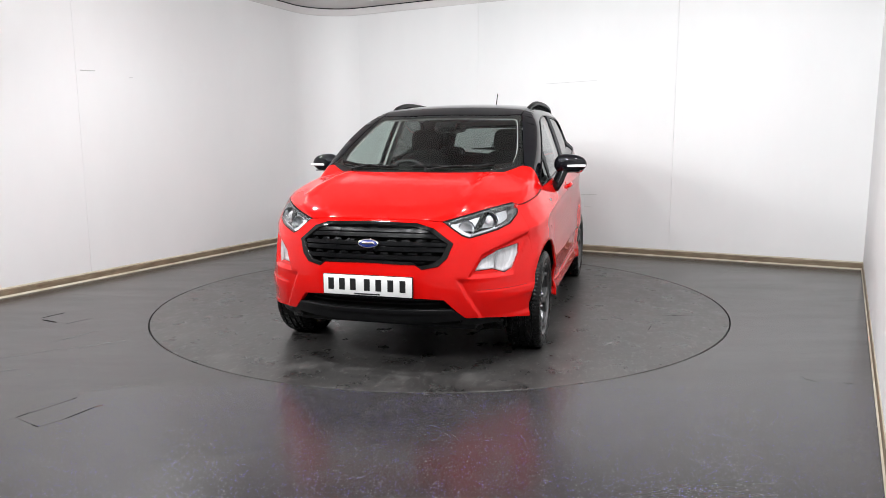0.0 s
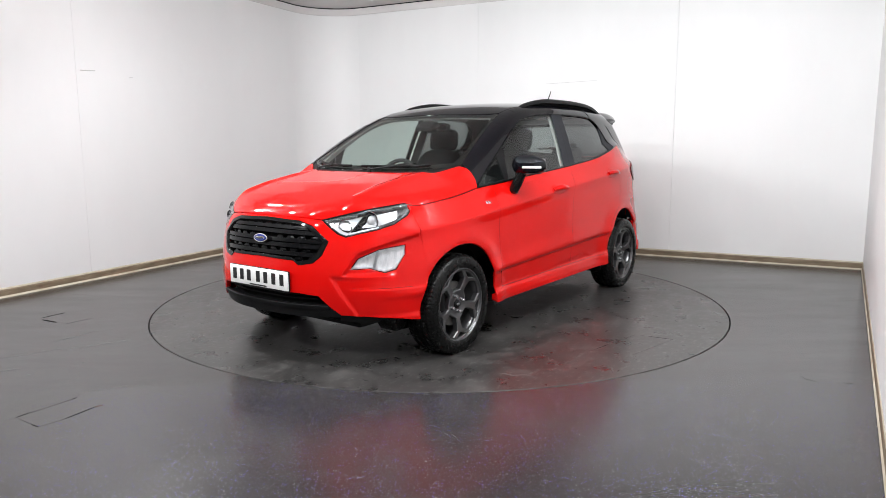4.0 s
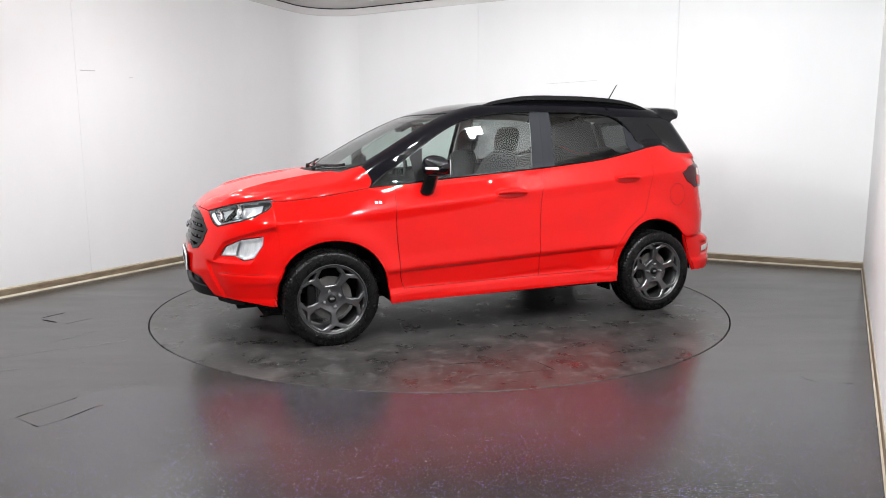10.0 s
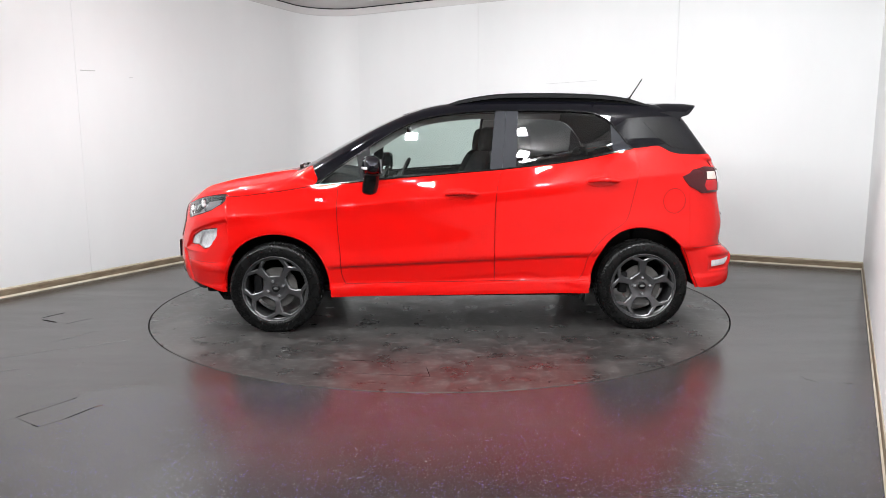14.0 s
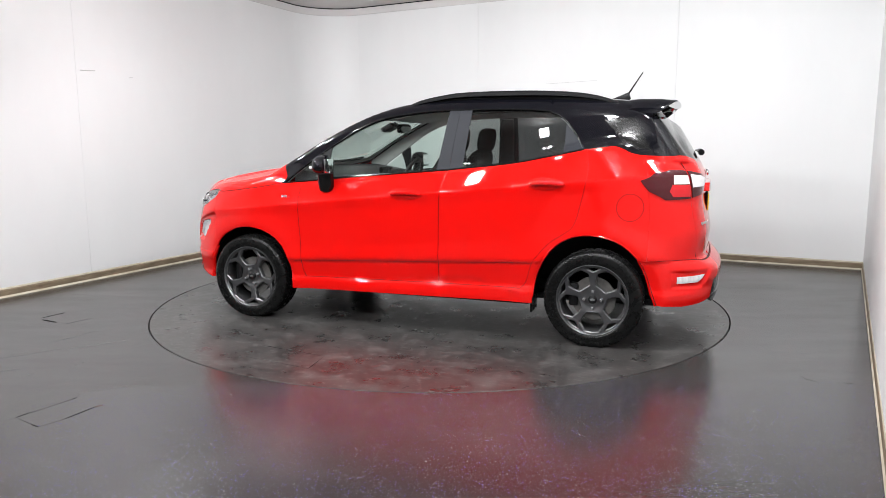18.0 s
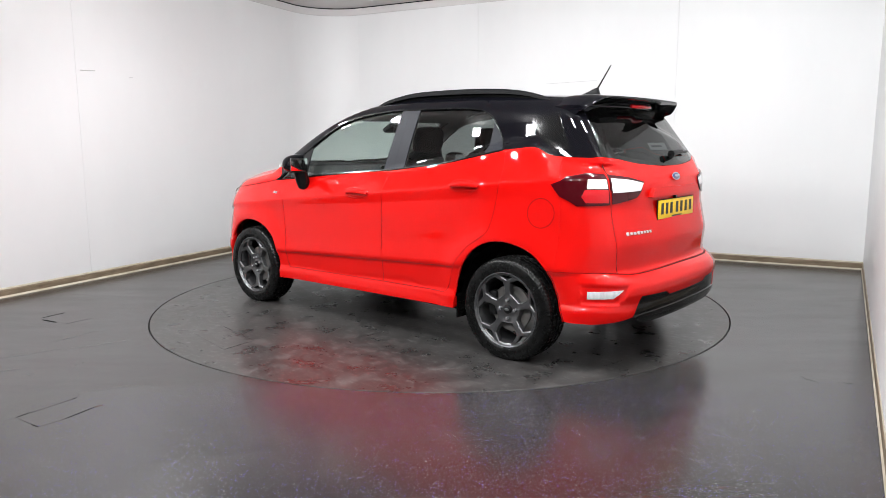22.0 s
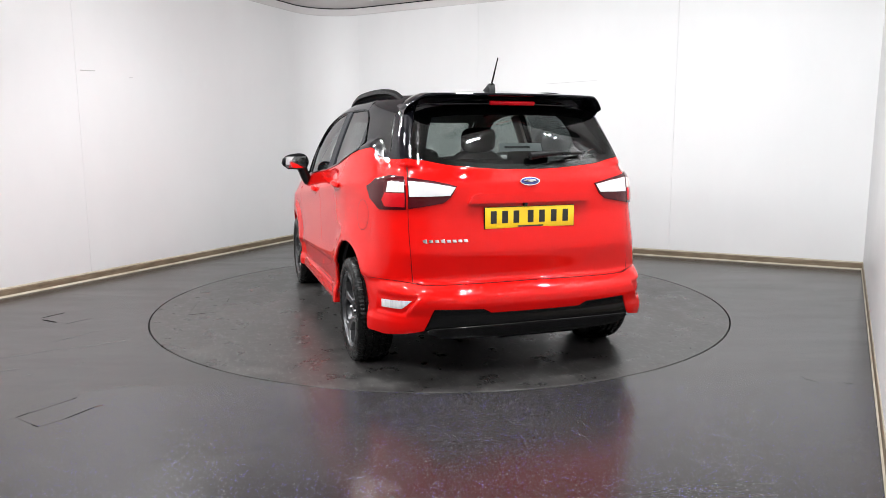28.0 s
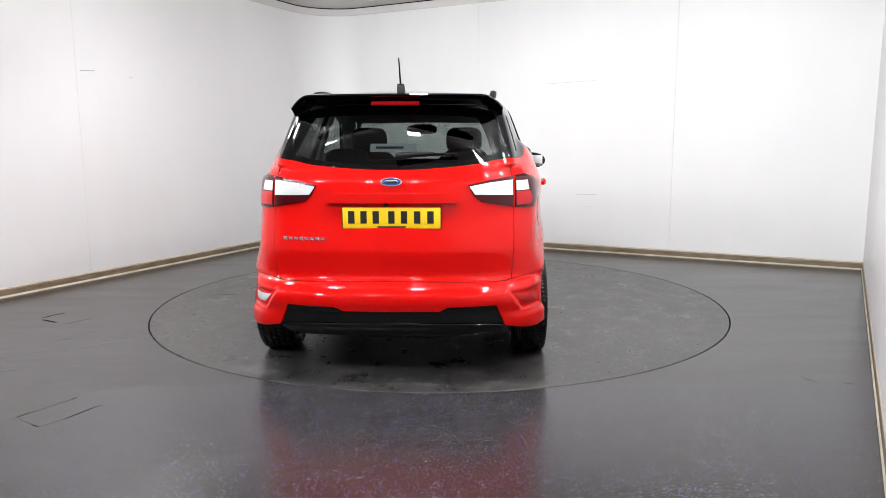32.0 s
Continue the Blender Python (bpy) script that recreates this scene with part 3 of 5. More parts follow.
def cast(o, d, far, steps=90):
    """Where rays from o along d first meet the form; where they miss, the nearest point."""
    ts = np.linspace(0, far, steps)
    vals = form(o[:, None] + d[:, None] * ts[None, :, None])
    inside = vals < 0
    hit = inside.any(1)
    first = np.where(hit, inside.argmax(1), vals.argmin(1))
    hi = ts[first]
    lo = np.where(hit, ts[np.maximum(first - 1, 0)], hi)
    for _ in range(24):
        mid = (lo + hi) / 2
        below = form(o + d * mid[:, None]) < 0
        hi, lo = np.where(below, mid, hi), np.where(below, lo, mid)
    return o + d * ((lo + hi) / 2)[:, None]


# ---------------------------------------------------------------- panels cut from the form
from mathutils.geometry import delaunay_2d_cdt

FRONT_HUB, REAR_HUB = 1.0, -1.1


def rays(kind, a, b):
    """Rays for a projection: S from the side (x, z), T from above (x, y), F and R from ahead and behind (y, z), CF and CR round the front and rear ends."""
    a, b = np.asarray(a, float), np.asarray(b, float)
    one, nil = np.ones_like(a), np.zeros_like(a)
    if kind == "S":
        return np.stack([a, 1.15 * one, b], -1), np.stack([nil, -one, nil], -1), 1.1
    if kind == "T":
        return np.stack([a, b, 1.85 * one], -1), np.stack([nil, nil, -one], -1), 1.5
    if kind == "F":
        return np.stack([2.2 * one, a, b], -1), np.stack([-one, nil, nil], -1), 2.0
    if kind == "R":
        return np.stack([-2.4 * one, a, b], -1), np.stack([one, nil, nil], -1), 2.0
    c, s = np.cos(a), np.sin(a)
    if kind == "CF":
        return np.stack([FRONT_HUB + 1.3 * c, 1.3 * s, b], -1), np.stack([-c, -s, nil], -1), 1.3
    return np.stack([REAR_HUB - 1.4 * c, 1.4 * s, b], -1), np.stack([c, -s, nil], -1), 1.4


def flat(kind, p):
    """The two coordinates of points of the form in a projection."""
    if kind == "S":
        return np.stack([p[:, 0], p[:, 2]], -1)
    if kind == "T":
        return np.stack([p[:, 0], p[:, 1]], -1)
    if kind in "FR":
        return np.stack([p[:, 1], p[:, 2]], -1)
    if kind == "CF":
        return np.stack([np.arctan2(p[:, 1], p[:, 0] - FRONT_HUB), p[:, 2]], -1)
    return np.stack([np.arctan2(p[:, 1], REAR_HUB - p[:, 0]), p[:, 2]], -1)


def smooth_line(pts, step):
    """A curve through points (Catmull-Rom), sampled about every step."""
    p = np.asarray(pts, float)
    if len(p) == 2:
        n = max(2, int(np.linalg.norm(p[1] - p[0]) / step) + 1)
        return p[0] + (p[1] - p[0]) * np.linspace(0, 1, n)[:, None]
    q = np.concatenate([[2 * p[0] - p[1]], p, [2 * p[-1] - p[-2]]])
    out = []
    for i in range(1, len(q) - 2):
        n = max(1, int(np.linalg.norm(q[i + 1] - q[i]) / step))
        t = (np.arange(n) / n)[:, None]
        a, b, c, d = q[i - 1], q[i], q[i + 1], q[i + 2]
        out.append(0.5 * (2 * b + (c - a) * t + (2 * a - 5 * b + 4 * c - d) * t**2 + (3 * b - a - 3 * c + d) * t**3))
    return np.concatenate([*out, p[-1:]])


def edge(kind, *pts, step=0.022, straight=False):
    """A line on the form, drawn in a projection."""
    if straight:
        l = np.concatenate([smooth_line([a, b], step) for a, b in zip(pts, pts[1:])])
    else:
        l = smooth_line(pts, step)
    o, d, far = rays(kind, l[:, 0], l[:, 1])
    return cast(o, d, far)


def loop(*edges):
    p = np.concatenate(edges)
    keep = np.linalg.norm(p - np.roll(p, 1, 0), axis=1) > 0.004
    return p[keep]


def mirrored_half(*edges):
    """A closed loop from a half outline that runs from centre line to centre line."""
    p = np.concatenate(edges)
    q = p[::-1] * [1, -1, 1]
    p = np.concatenate([p, q])
    keep = np.linalg.norm(p - np.roll(p, 1, 0), axis=1) > 0.004
    return p[keep]


def within(poly, q):
    x, y = q[:, 0], q[:, 1]
    inside = np.zeros(len(q), bool)
    for (x0, y0), (x1, y1) in zip(poly, np.roll(poly, -1, 0)):
        cross = (y0 > y) != (y1 > y)
        inside ^= cross & (x < (x1 - x0) * (y - y0) / (y1 - y0 + 1e-12) + x0)
    return inside


def clearance(poly, q):
    best = np.full(len(q), 9.0)
    for a, b in zip(poly, np.roll(poly, -1, 0)):
        d = b - a
        t = np.clip(((q - a) @ d) / (d @ d + 1e-12), 0, 1)
        best = np.minimum(best, np.linalg.norm(q - a - t[:, None] * d, axis=1))
    return best


def inset(poly, g):
    d = np.roll(poly, -1, 0) - poly
    n = np.stack([-d[:, 1], d[:, 0]], -1)
    n /= np.linalg.norm(n, axis=1, keepdims=True) + 1e-12
    m = n + np.roll(n, 1, 0)
    m /= np.maximum(np.linalg.norm(m, axis=1, keepdims=True), 0.3)
    area = 0.5 * np.sum(poly[:, 0] * np.roll(poly[:, 1], -1) - np.roll(poly[:, 0], -1) * poly[:, 1])
    return poly + m * g * (1 if area > 0 else -1)


def patch(kind, outline, holes=(), step=0.018, gap=0.0032, flange=0.018, offset=0.0, dish=None):
    """A piece of the form inside an outline, moved outward by offset; its edges turn inward by flange. Returns vertices, faces and normals."""
    scale = np.array([0.95, 1.0]) if kind in ("CF", "CR") else np.array([1.0, 1.0])
    polys = [inset(flat(kind, outline) * scale, gap)] + [inset(flat(kind, h) * scale, -gap) for h in holes]
    lo, hi = polys[0].min(0), polys[0].max(0)
    gx, gy = np.meshgrid(np.arange(lo[0] + step / 2, hi[0], step), np.arange(lo[1] + step / 2, hi[1], step))
    gx = gx + (np.arange(gx.shape[0]) % 2)[:, None] * step / 2
    q = np.stack([gx.ravel(), gy.ravel()], -1)
    ok = within(polys[0], q)
    for h in polys[1:]:
        ok &= ~within(h, q)
    for h in polys:
        ok &= clearance(h, q) > step * 0.45
    q = q[ok]
    pts, edges = list(map(tuple, q)), []
    for h in polys:
        n0 = len(pts)
        pts += list(map(tuple, h))
        edges += [(n0 + i, n0 + (i + 1) % len(h)) for i in range(len(h))]
    v2, e2, f2, *_ = delaunay_2d_cdt([Vector(p) for p in pts], edges, [], 0, 1e-6)
    v2 = np.array([tuple(p) for p in v2])
    f2 = np.array([f for f in f2 if len(f) == 3])
    mid = v2[f2].mean(1)
    ok = within(polys[0], mid)
    for h in polys[1:]:
        ok &= ~within(h, mid)
    f2 = f2[ok]
    used = np.unique(f2)
    remap = np.full(len(v2), -1)
    remap[used] = np.arange(len(used))
    v2, f2 = v2[used], remap[f2]
    o, d, far = rays(kind, *(v2 / scale).T)
    p = cast(o, d, far)
    n = slope(p)
    depth = offset if dish is None else offset + dish(v2 / scale, np.min([clearance(h, v2) for h in polys], axis=0))
    p = p + n * (depth if np.isscalar(depth) else depth[:, None])
    # faces outward
    fn = np.cross(p[f2[:, 1]] - p[f2[:, 0]], p[f2[:, 2]] - p[f2[:, 0]])
    if np.mean(np.sum(fn * n[f2[:, 0]], 1) > 0) < 0.5:
        f2 = f2[:, ::-1]
    faces = [tuple(f) for f in f2]
    if dish is not None:
        n = None
    if flange:
        count = {}
        for f in faces:
            for a, b in zip(f, f[1:] + f[:1]):
                key = (min(a, b), max(a, b))
                count[key] = None if key in count else (a, b)
        rim = [e for e in count.values() if e]
        nn = slope(p) if n is None else n
        verts, norms = [p], [nn]
        base = len(p)
        ids = {}
        for a, b in rim:
            for k in (a, b):
                if k not in ids:
                    ids[k] = len(ids)
        keys = np.array(list(ids))
        out = np.zeros((len(keys), 3))
        for a, b in rim:
            e = np.cross(p[b] - p[a], nn[a])
            out[ids[a]] += e
            out[ids[b]] += e
        out /= np.linalg.norm(out, axis=1, keepdims=True) + 1e-12
        c = len(keys)
        tilt = out + nn[keys]
        tilt /= np.linalg.norm(tilt, axis=1, keepdims=True) + 1e-12
        verts += [p[keys] - nn[keys] * 0.003 + out * 0.0012, p[keys] - nn[keys] * flange]
        norms += [tilt, out]
        for a, b in rim:
            i, j = ids[a], ids[b]
            faces += [(b, a, base + i, base + j), (base + j, base + i, base + c + i, base + c + j)]
        p = np.concatenate(verts)
        n = np.concatenate(norms) if n is not None else None
    return p, faces, n


def joined(*patches):
    vs, fs, ns, k = [], [], [], 0
    for p, f, n in patches:
        vs.append(p)
        ns.append(n)
        fs += [tuple(i + k for i in q) for q in f]
        k += len(p)
    return np.concatenate(vs), fs, (np.concatenate(ns) if all(n is not None for n in ns) else None)


def skin(name, data, material, parent, label="", two=True):
    """Links a patch as a part; two: also its twin on the car's other side."""
    v, f, n = data
    made = [piece(name, mesh_of(name, v, f, material, True, n), parent[0] if isinstance(parent, list) else parent, None, label)]
    if two:
        flip = np.array([1, -1, 1])
        made.append(piece(name, mesh_of(name, v * flip, [q[::-1] for q in f], material, True, None if n is None else n * flip), parent[1] if isinstance(parent, list) else parent, None, label))
    for ob in made:
        ob.visible_shadow = material is not GLASS
    return made


def twin(name, build, material, parent, label=""):
    """A bmesh part and its mirror image on the other side."""
    made = []
    for k, s in enumerate((1, -1)):
        bm = build()
        if s < 0:
            bmesh.ops.scale(bm, vec=(1, -1, 1), verts=bm.verts)
            bmesh.ops.reverse_faces(bm, faces=bm.faces)
        made.append(part(name, bm, material, parent[k] if isinstance(parent, list) else parent, label))
    return made


def spot(kind, a, b):
    """A point of the form and its normal."""
    o, d, far = rays(kind, [a], [b])
    p = cast(o, d, far)
    return Vector(p[0]), Vector(slope(p)[0])


def facing(p, n, up=(0, 0, 1)):
    """A pose at p whose y axis points along n and whose z axis is as upright as can be."""
    y = Vector(n).normalized()
    x = y.cross(Vector(up)).normalized()
    z = x.cross(y)
    return Matrix.Translation(p) @ Matrix((x, y, z)).transposed().to_4x4()


# ---------------------------------------------------------------- the car
car = tagged(new("car"), "small red crossover car with black roof and dark alloy wheels", "car")

# lines shared by neighbouring panels
HOOD_FRONT = edge("F", (0, 0.868), (0.26, 0.866), (0.395, 0.855))
LAMP_TOP = edge("F", (0.395, 0.855), (0.52, 0.891), (0.60, 0.915), (0.715, 0.943))
HOOD_SIDE = edge("S", (1.475, 0.930), (1.40, 0.928), (1.08, 0.966), (0.868, 1.000))
PILLAR_FOOT = edge("S", (0.868, 1.000), (0.842, 1.045), (0.880, 1.125))
HOOD_REAR = edge("T", (0.893, 0.675), (1.02, 0.53), (1.09, 0.36), (1.115, 0.18), (1.12, 0.0))
SCREEN_BASE = edge("T", (0.862, 0.672), (0.93, 0.58), (1.00, 0.43), (1.04, 0.22), (1.05, 0.0))
SCREEN_SIDE = edge("T", (0.862, 0.672), (0.70, 0.640), (0.34, 0.568), (0.215, 0.540))
SCREEN_TOP = edge("T", (0.215, 0.540), (0.262, 0.40), (0.285, 0.22), (0.290, 0.0))
ROOF_SIDE = edge("T", (0.215, 0.540), (0.0, 0.552), (-0.45, 0.560), (-1.06, 0.555))
ROOF_SIDE_REAR = edge("T", (-1.06, 0.555), (-1.45, 0.530), (-1.64, 0.505))
ROOF_REAR = edge("T", (-1.64, 0.505), (-1.685, 0.40), (-1.705, 0.2), (-1.71, 0.0))
WINDOW_FRONT = edge("S", (0.868, 1.000), (0.70, 1.120), (0.545, 1.222), (0.42, 1.302))
WINDOW_TOP = edge("S", (0.42, 1.302), (0.313, 1.366), (0.158, 1.436), (0.0, 1.470), (-0.194, 1.493), (-0.39, 1.501), (-0.86, 1.498), (-1.054, 1.482))
WINDOW_REAR = edge("S", (-1.054, 1.482), (-1.148, 1.435), (-1.222, 1.349), (-1.296, 1.240))
BELT_FRONT = edge("S", (0.868, 1.000), (0.70, 1.014))
BELT_DOOR = edge("S", (0.70, 1.014), (0.312, 1.051), (-0.07, 1.080), (-0.408, 1.106))
BELT_REAR = edge("S", (-0.408, 1.106), (-0.834, 1.152), (-1.065, 1.193), (-1.296, 1.240))
RED_TOP = edge("S", (-1.296, 1.240), (-1.385, 1.250), (-1.49, 1.258), (-1.585, 1.216), (-1.66, 1.203))
RED_TOP_REAR = edge("R", (0.708, 1.203), (0.66, 1.198), (0.628, 1.203))
DOOR_FRONT = edge("S", (0.70, 1.014), (0.706, 0.886), (0.706, 0.734), (0.691, 0.541), (0.682, 0.40), (0.655, 0.336))
DOOR_SPLIT = edge("S", (-0.408, 1.106), (-0.371, 0.975), (-0.358, 0.727), (-0.357, 0.348))
DOOR_REAR = edge("S", (-1.318, 1.243), (-1.332, 1.103), (-1.297, 0.914), (-1.256, 0.770), (-1.20, 0.718), (-1.105, 0.653), (-1.031, 0.568), (-0.993, 0.51), (-0.958, 0.390), (-0.918, 0.352))
SILL_TOP = edge("S", (0.76, 0.318), (0.655, 0.336), (-0.357, 0.348), (-0.918, 0.352), (-1.003, 0.352), straight=True)
FRONT_ARCH = edge("S", (0.757, 0.30), (0.768, 0.386), (0.796, 0.483), (0.851, 0.569), (0.925, 0.631), (1.018, 0.670), (1.113, 0.684), (1.208, 0.677), (1.304, 0.643), (1.382, 0.592), (1.440, 0.520))
FRONT_ARCH_LOW = edge("S", (1.440, 0.520), (1.474, 0.44), (1.490, 0.37), (1.497, 0.275))
BUMPER_SPLIT = edge("S", (1.440, 0.520), (1.455, 0.70), (1.470, 0.85), (1.475, 0.930))
REAR_ARCH = edge("S", (-1.003, 0.30), (-1.016, 0.412), (-1.052, 0.509), (-1.126, 0.626), (-1.22, 0.691), (-1.316, 0.714), (-1.413, 0.709), (-1.53, 0.674), (-1.615, 0.613), (-1.657, 0.563))
REAR_ARCH_LOW = edge("S", (-1.657, 0.563), (-1.697, 0.485), (-1.738, 0.367), (-1.768, 0.290))
BUMPER_TOP_SIDE = edge("S", (-1.657, 0.563), (-1.70, 0.564))
BUMPER_TOP_REAR = edge("R", (0.815, 0.566), (0.73, 0.568), (0.640, 0.560))
TAILGATE_SIDE = edge("R", (0.640, 0.560), (0.652, 0.744), (0.650, 0.944), (0.642, 1.10), (0.628, 1.203))
TAILGATE_FOOT = edge("R", (0.640, 0.560), (0.53, 0.552), (0.0, 0.556))
GLASS_FOOT = edge("R", (0.628, 1.203), (0.545, 1.193), (0.412, 1.168), (0.165, 1.148), (0.0, 1.145))
GLASS_SIDE = edge("R", (0.628, 1.203), (0.607, 1.27), (0.545, 1.455))
LAMP_FOOT = edge("F", (0.395, 0.855), (0.495, 0.779), (0.535, 0.763), (0.668, 0.802), (0.722, 0.830), (0.748, 0.875), (0.7455, 0.918), straight=True)
GRILLE = edge("F", (0, 0.857), (0.265, 0.848), (0.352, 0.820), (0.455, 0.738), (0.428, 0.660), (0.385, 0.618), (0.30, 0.603), (0.265, 0.628), (0.0, 0.634), straight=True)
INTAKE = edge("F", (0, 0.442), (0.30, 0.441), (0.415, 0.429), (0.475, 0.362), (0.520, 0.318), straight=True)
FOG = loop(edge("F", (0.563, 0.580), (0.595, 0.642), (0.675, 0.690), (0.762, 0.712), (0.765, 0.656), (0.743, 0.576), (0.705, 0.560), (0.651, 0.586), (0.563, 0.580), straight=True))
DIFFUSER = edge("R", (0, 0.402), (0.255, 0.402), (0.30, 0.425), (0.555, 0.432), (0.605, 0.318), straight=True)


def rev(e):
    return e[::-1]


# bonnet, wings, front bumper
skin("bonnet", patch("T", mirrored_half(HOOD_FRONT, LAMP_TOP[1:], HOOD_SIDE[1:], PILLAR_FOOT[1:], HOOD_REAR)), PAINT, car, two=False)
wing = skin("front_wing", patch("S", loop(HOOD_SIDE, BELT_FRONT, DOOR_FRONT, FRONT_ARCH, BUMPER_SPLIT), step=0.013), PAINT, car)
bumper_low = edge("S", (1.497, 0.275), (1.56, 0.283))
bumper_low2 = edge("F", (0.775, 0.290), (0.68, 0.304), (0.595, 0.313), (0.520, 0.318))
bumper = skin("front_bumper", patch("CF", mirrored_half(HOOD_FRONT, LAMP_FOOT, rev(BUMPER_SPLIT), FRONT_ARCH_LOW, bumper_low, bumper_low2, rev(INTAKE)),
              holes=(mirrored_half(GRILLE), FOG, FOG * [1, -1, 1]), flange=0.03, step=0.011), PAINT, car, two=False)[0]

# doors, sills, rear wings
doors = skin("front_door", patch("S", loop(BELT_DOOR, DOOR_SPLIT, edge("S", (-0.357, 0.348), (0.655, 0.336)), rev(DOOR_FRONT)), step=0.012), PAINT, car)
rear_doors = skin("rear_door", patch("S", loop(BELT_REAR, DOOR_REAR, edge("S", (-0.918, 0.352), (-0.357, 0.348)), rev(DOOR_SPLIT)), step=0.012), PAINT, car)
skin("side_sill", patch("S", loop(SILL_TOP, edge("S", (-1.003, 0.352), (-1.005, 0.262), (0.757, 0.246), (0.760, 0.318), straight=True)), flange=0.05, gap=0.002), PAINT, car)
cut = edge("S", (-1.66, 1.203), (-1.70, 0.90), (-1.70, 0.564))
quarter = joined(patch("S", loop(RED_TOP, cut, rev(BUMPER_TOP_SIDE), rev(REAR_ARCH), edge("S", (-1.003, 0.352), (-0.918, 0.352)), rev(DOOR_REAR)), gap=0.0015),
                 patch("CR", loop(cut, BUMPER_TOP_REAR, TAILGATE_SIDE, rev(RED_TOP_REAR)), gap=0.0015))
quarters = skin("rear_wing", quarter, PAINT, car)

# tailgate, rear bumper
tailgate = skin("tailgate", patch("CR", mirrored_half(rev(TAILGATE_FOOT), TAILGATE_SIDE, GLASS_FOOT)), PAINT, car, two=False)[0]
rear_low = edge("S", (-1.768, 0.290), (-1.80, 0.284))
rear_low2 = edge("R", (0.785, 0.281), (0.70, 0.296), (0.605, 0.318))
rear_bumper = skin("rear_bumper", patch("CR", mirrored_half(rev(TAILGATE_FOOT), rev(BUMPER_TOP_REAR), rev(BUMPER_TOP_SIDE), REAR_ARCH_LOW, rear_low, rear_low2, rev(DIFFUSER)), flange=0.03, step=0.012), PAINT, car, two=False)[0]
skin("rear_diffuser", patch("CR", mirrored_half(DIFFUSER, edge("R", (0.605, 0.318), (0.52, 0.335), (0.0, 0.345))), flange=0.05, offset=-0.004), GLOSS, rear_bumper, "gloss black diffuser band", two=False)
skin("rear_skid_panel", patch("CR", mirrored_half(edge("R", (0.0, 0.343), (0.52, 0.333), (0.600, 0.314)), edge("R", (0.600, 0.314), (0.48, 0.272), (0.0, 0.272))), flange=0.06, offset=0.004), GLOSS, rear_bumper, "gloss black skid panel", two=False)

# black upper body
skin("roof_panel", patch("T", mirrored_half(rev(SCREEN_TOP), ROOF_SIDE, ROOF_SIDE_REAR, ROOF_REAR), gap=0.001), BLACK_PAINT, car, "gloss black roof", two=False)
skin("roof_pillar", patch("S", loop(WINDOW_FRONT, WINDOW_TOP, rev(ROOF_SIDE[1:]), rev(SCREEN_SIDE), rev(PILLAR_FOOT)), gap=0.0008), BLACK_PAINT, car, "gloss black pillar and roof edge")
rear_pillars = skin("rear_pillar", patch("S", loop(WINDOW_REAR, RED_TOP, RED_TOP_REAR, GLASS_SIDE, edge("T", (-1.64, 0.505), (-1.66, 0.50)), rev(ROOF_SIDE_REAR)), gap=0.0015), BLACK_PAINT, car, "gloss black rear pillar")
skin("quarter_glass", patch("S", loop(edge("S", (-1.40, 1.425), (-1.585, 1.440), (-1.695, 1.236), (-1.60, 1.243), (-1.515, 1.290), (-1.40, 1.425), straight=True)), offset=0.003, flange=0.004), GLOSS, rear_pillars, "black tinted quarter glass")
skin("windscreen", patch("T", mirrored_half(rev(SCREEN_BASE), SCREEN_SIDE, SCREEN_TOP), offset=-0.004, gap=0.001, flange=0.006), GLASS, car, two=False)
skin("windscreen_border", patch("T", mirrored_half(rev(SCREEN_BASE), SCREEN_SIDE, SCREEN_TOP), holes=(mirrored_half(edge("T", (0.985, 0.0), (0.975, 0.22), (0.93, 0.43), (0.865, 0.605)), edge("T", (0.865, 0.605), (0.70, 0.605), (0.36, 0.545), (0.285, 0.515)), edge("T", (0.285, 0.515), (0.315, 0.30), (0.33, 0.0))),), offset=-0.012, gap=0.0, flange=0), GLOSS, car, "black printed windscreen edge", two=False)
skin("screen_lining", patch("T", mirrored_half(rev(SCREEN_BASE), SCREEN_SIDE, SCREEN_TOP), holes=(mirrored_half(edge("T", (0.985, 0.0), (0.975, 0.22), (0.93, 0.43), (0.855, 0.600)), edge("T", (0.855, 0.600), (0.70, 0.598), (0.36, 0.538), (0.29, 0.508)), edge("T", (0.29, 0.508), (0.315, 0.30), (0.33, 0.0))),), offset=-0.022, gap=0.0, flange=0), LINING, car, "pale lining round the windscreen", two=False)
skin("cowl", patch("T", mirrored_half(rev(HOOD_REAR), edge("T", (0.893, 0.675), (0.862, 0.672)), SCREEN_BASE), offset=-0.012, gap=-0.004), PLASTIC, car, "black plastic cowl under the wipers", two=False)
rear_glass = skin("rear_window", patch("R", mirrored_half(rev(GLASS_FOOT), GLASS_SIDE, edge("R", (0.545, 1.455), (0.40, 1.488), (0.0, 1.500))), offset=-0.003, gap=0.002, flange=0.006), REAR_GLASS, tailgate, "dark tinted rear window", two=False)[0]
skin("rear_window_border", patch("R", mirrored_half(rev(GLASS_FOOT), GLASS_SIDE, edge("R", (0.545, 1.455), (0.40, 1.488), (0.0, 1.500))), holes=(mirrored_half(edge("R", (0.0, 1.175), (0.165, 1.178), (0.40, 1.197), (0.535, 1.228)), edge("R", (0.535, 1.228), (0.50, 1.33), (0.455, 1.425)), edge("R", (0.455, 1.425), (0.30, 1.438), (0.0, 1.442))),), offset=-0.010, gap=0.001, flange=0), GLOSS, rear_glass, "black printed edge", two=False)

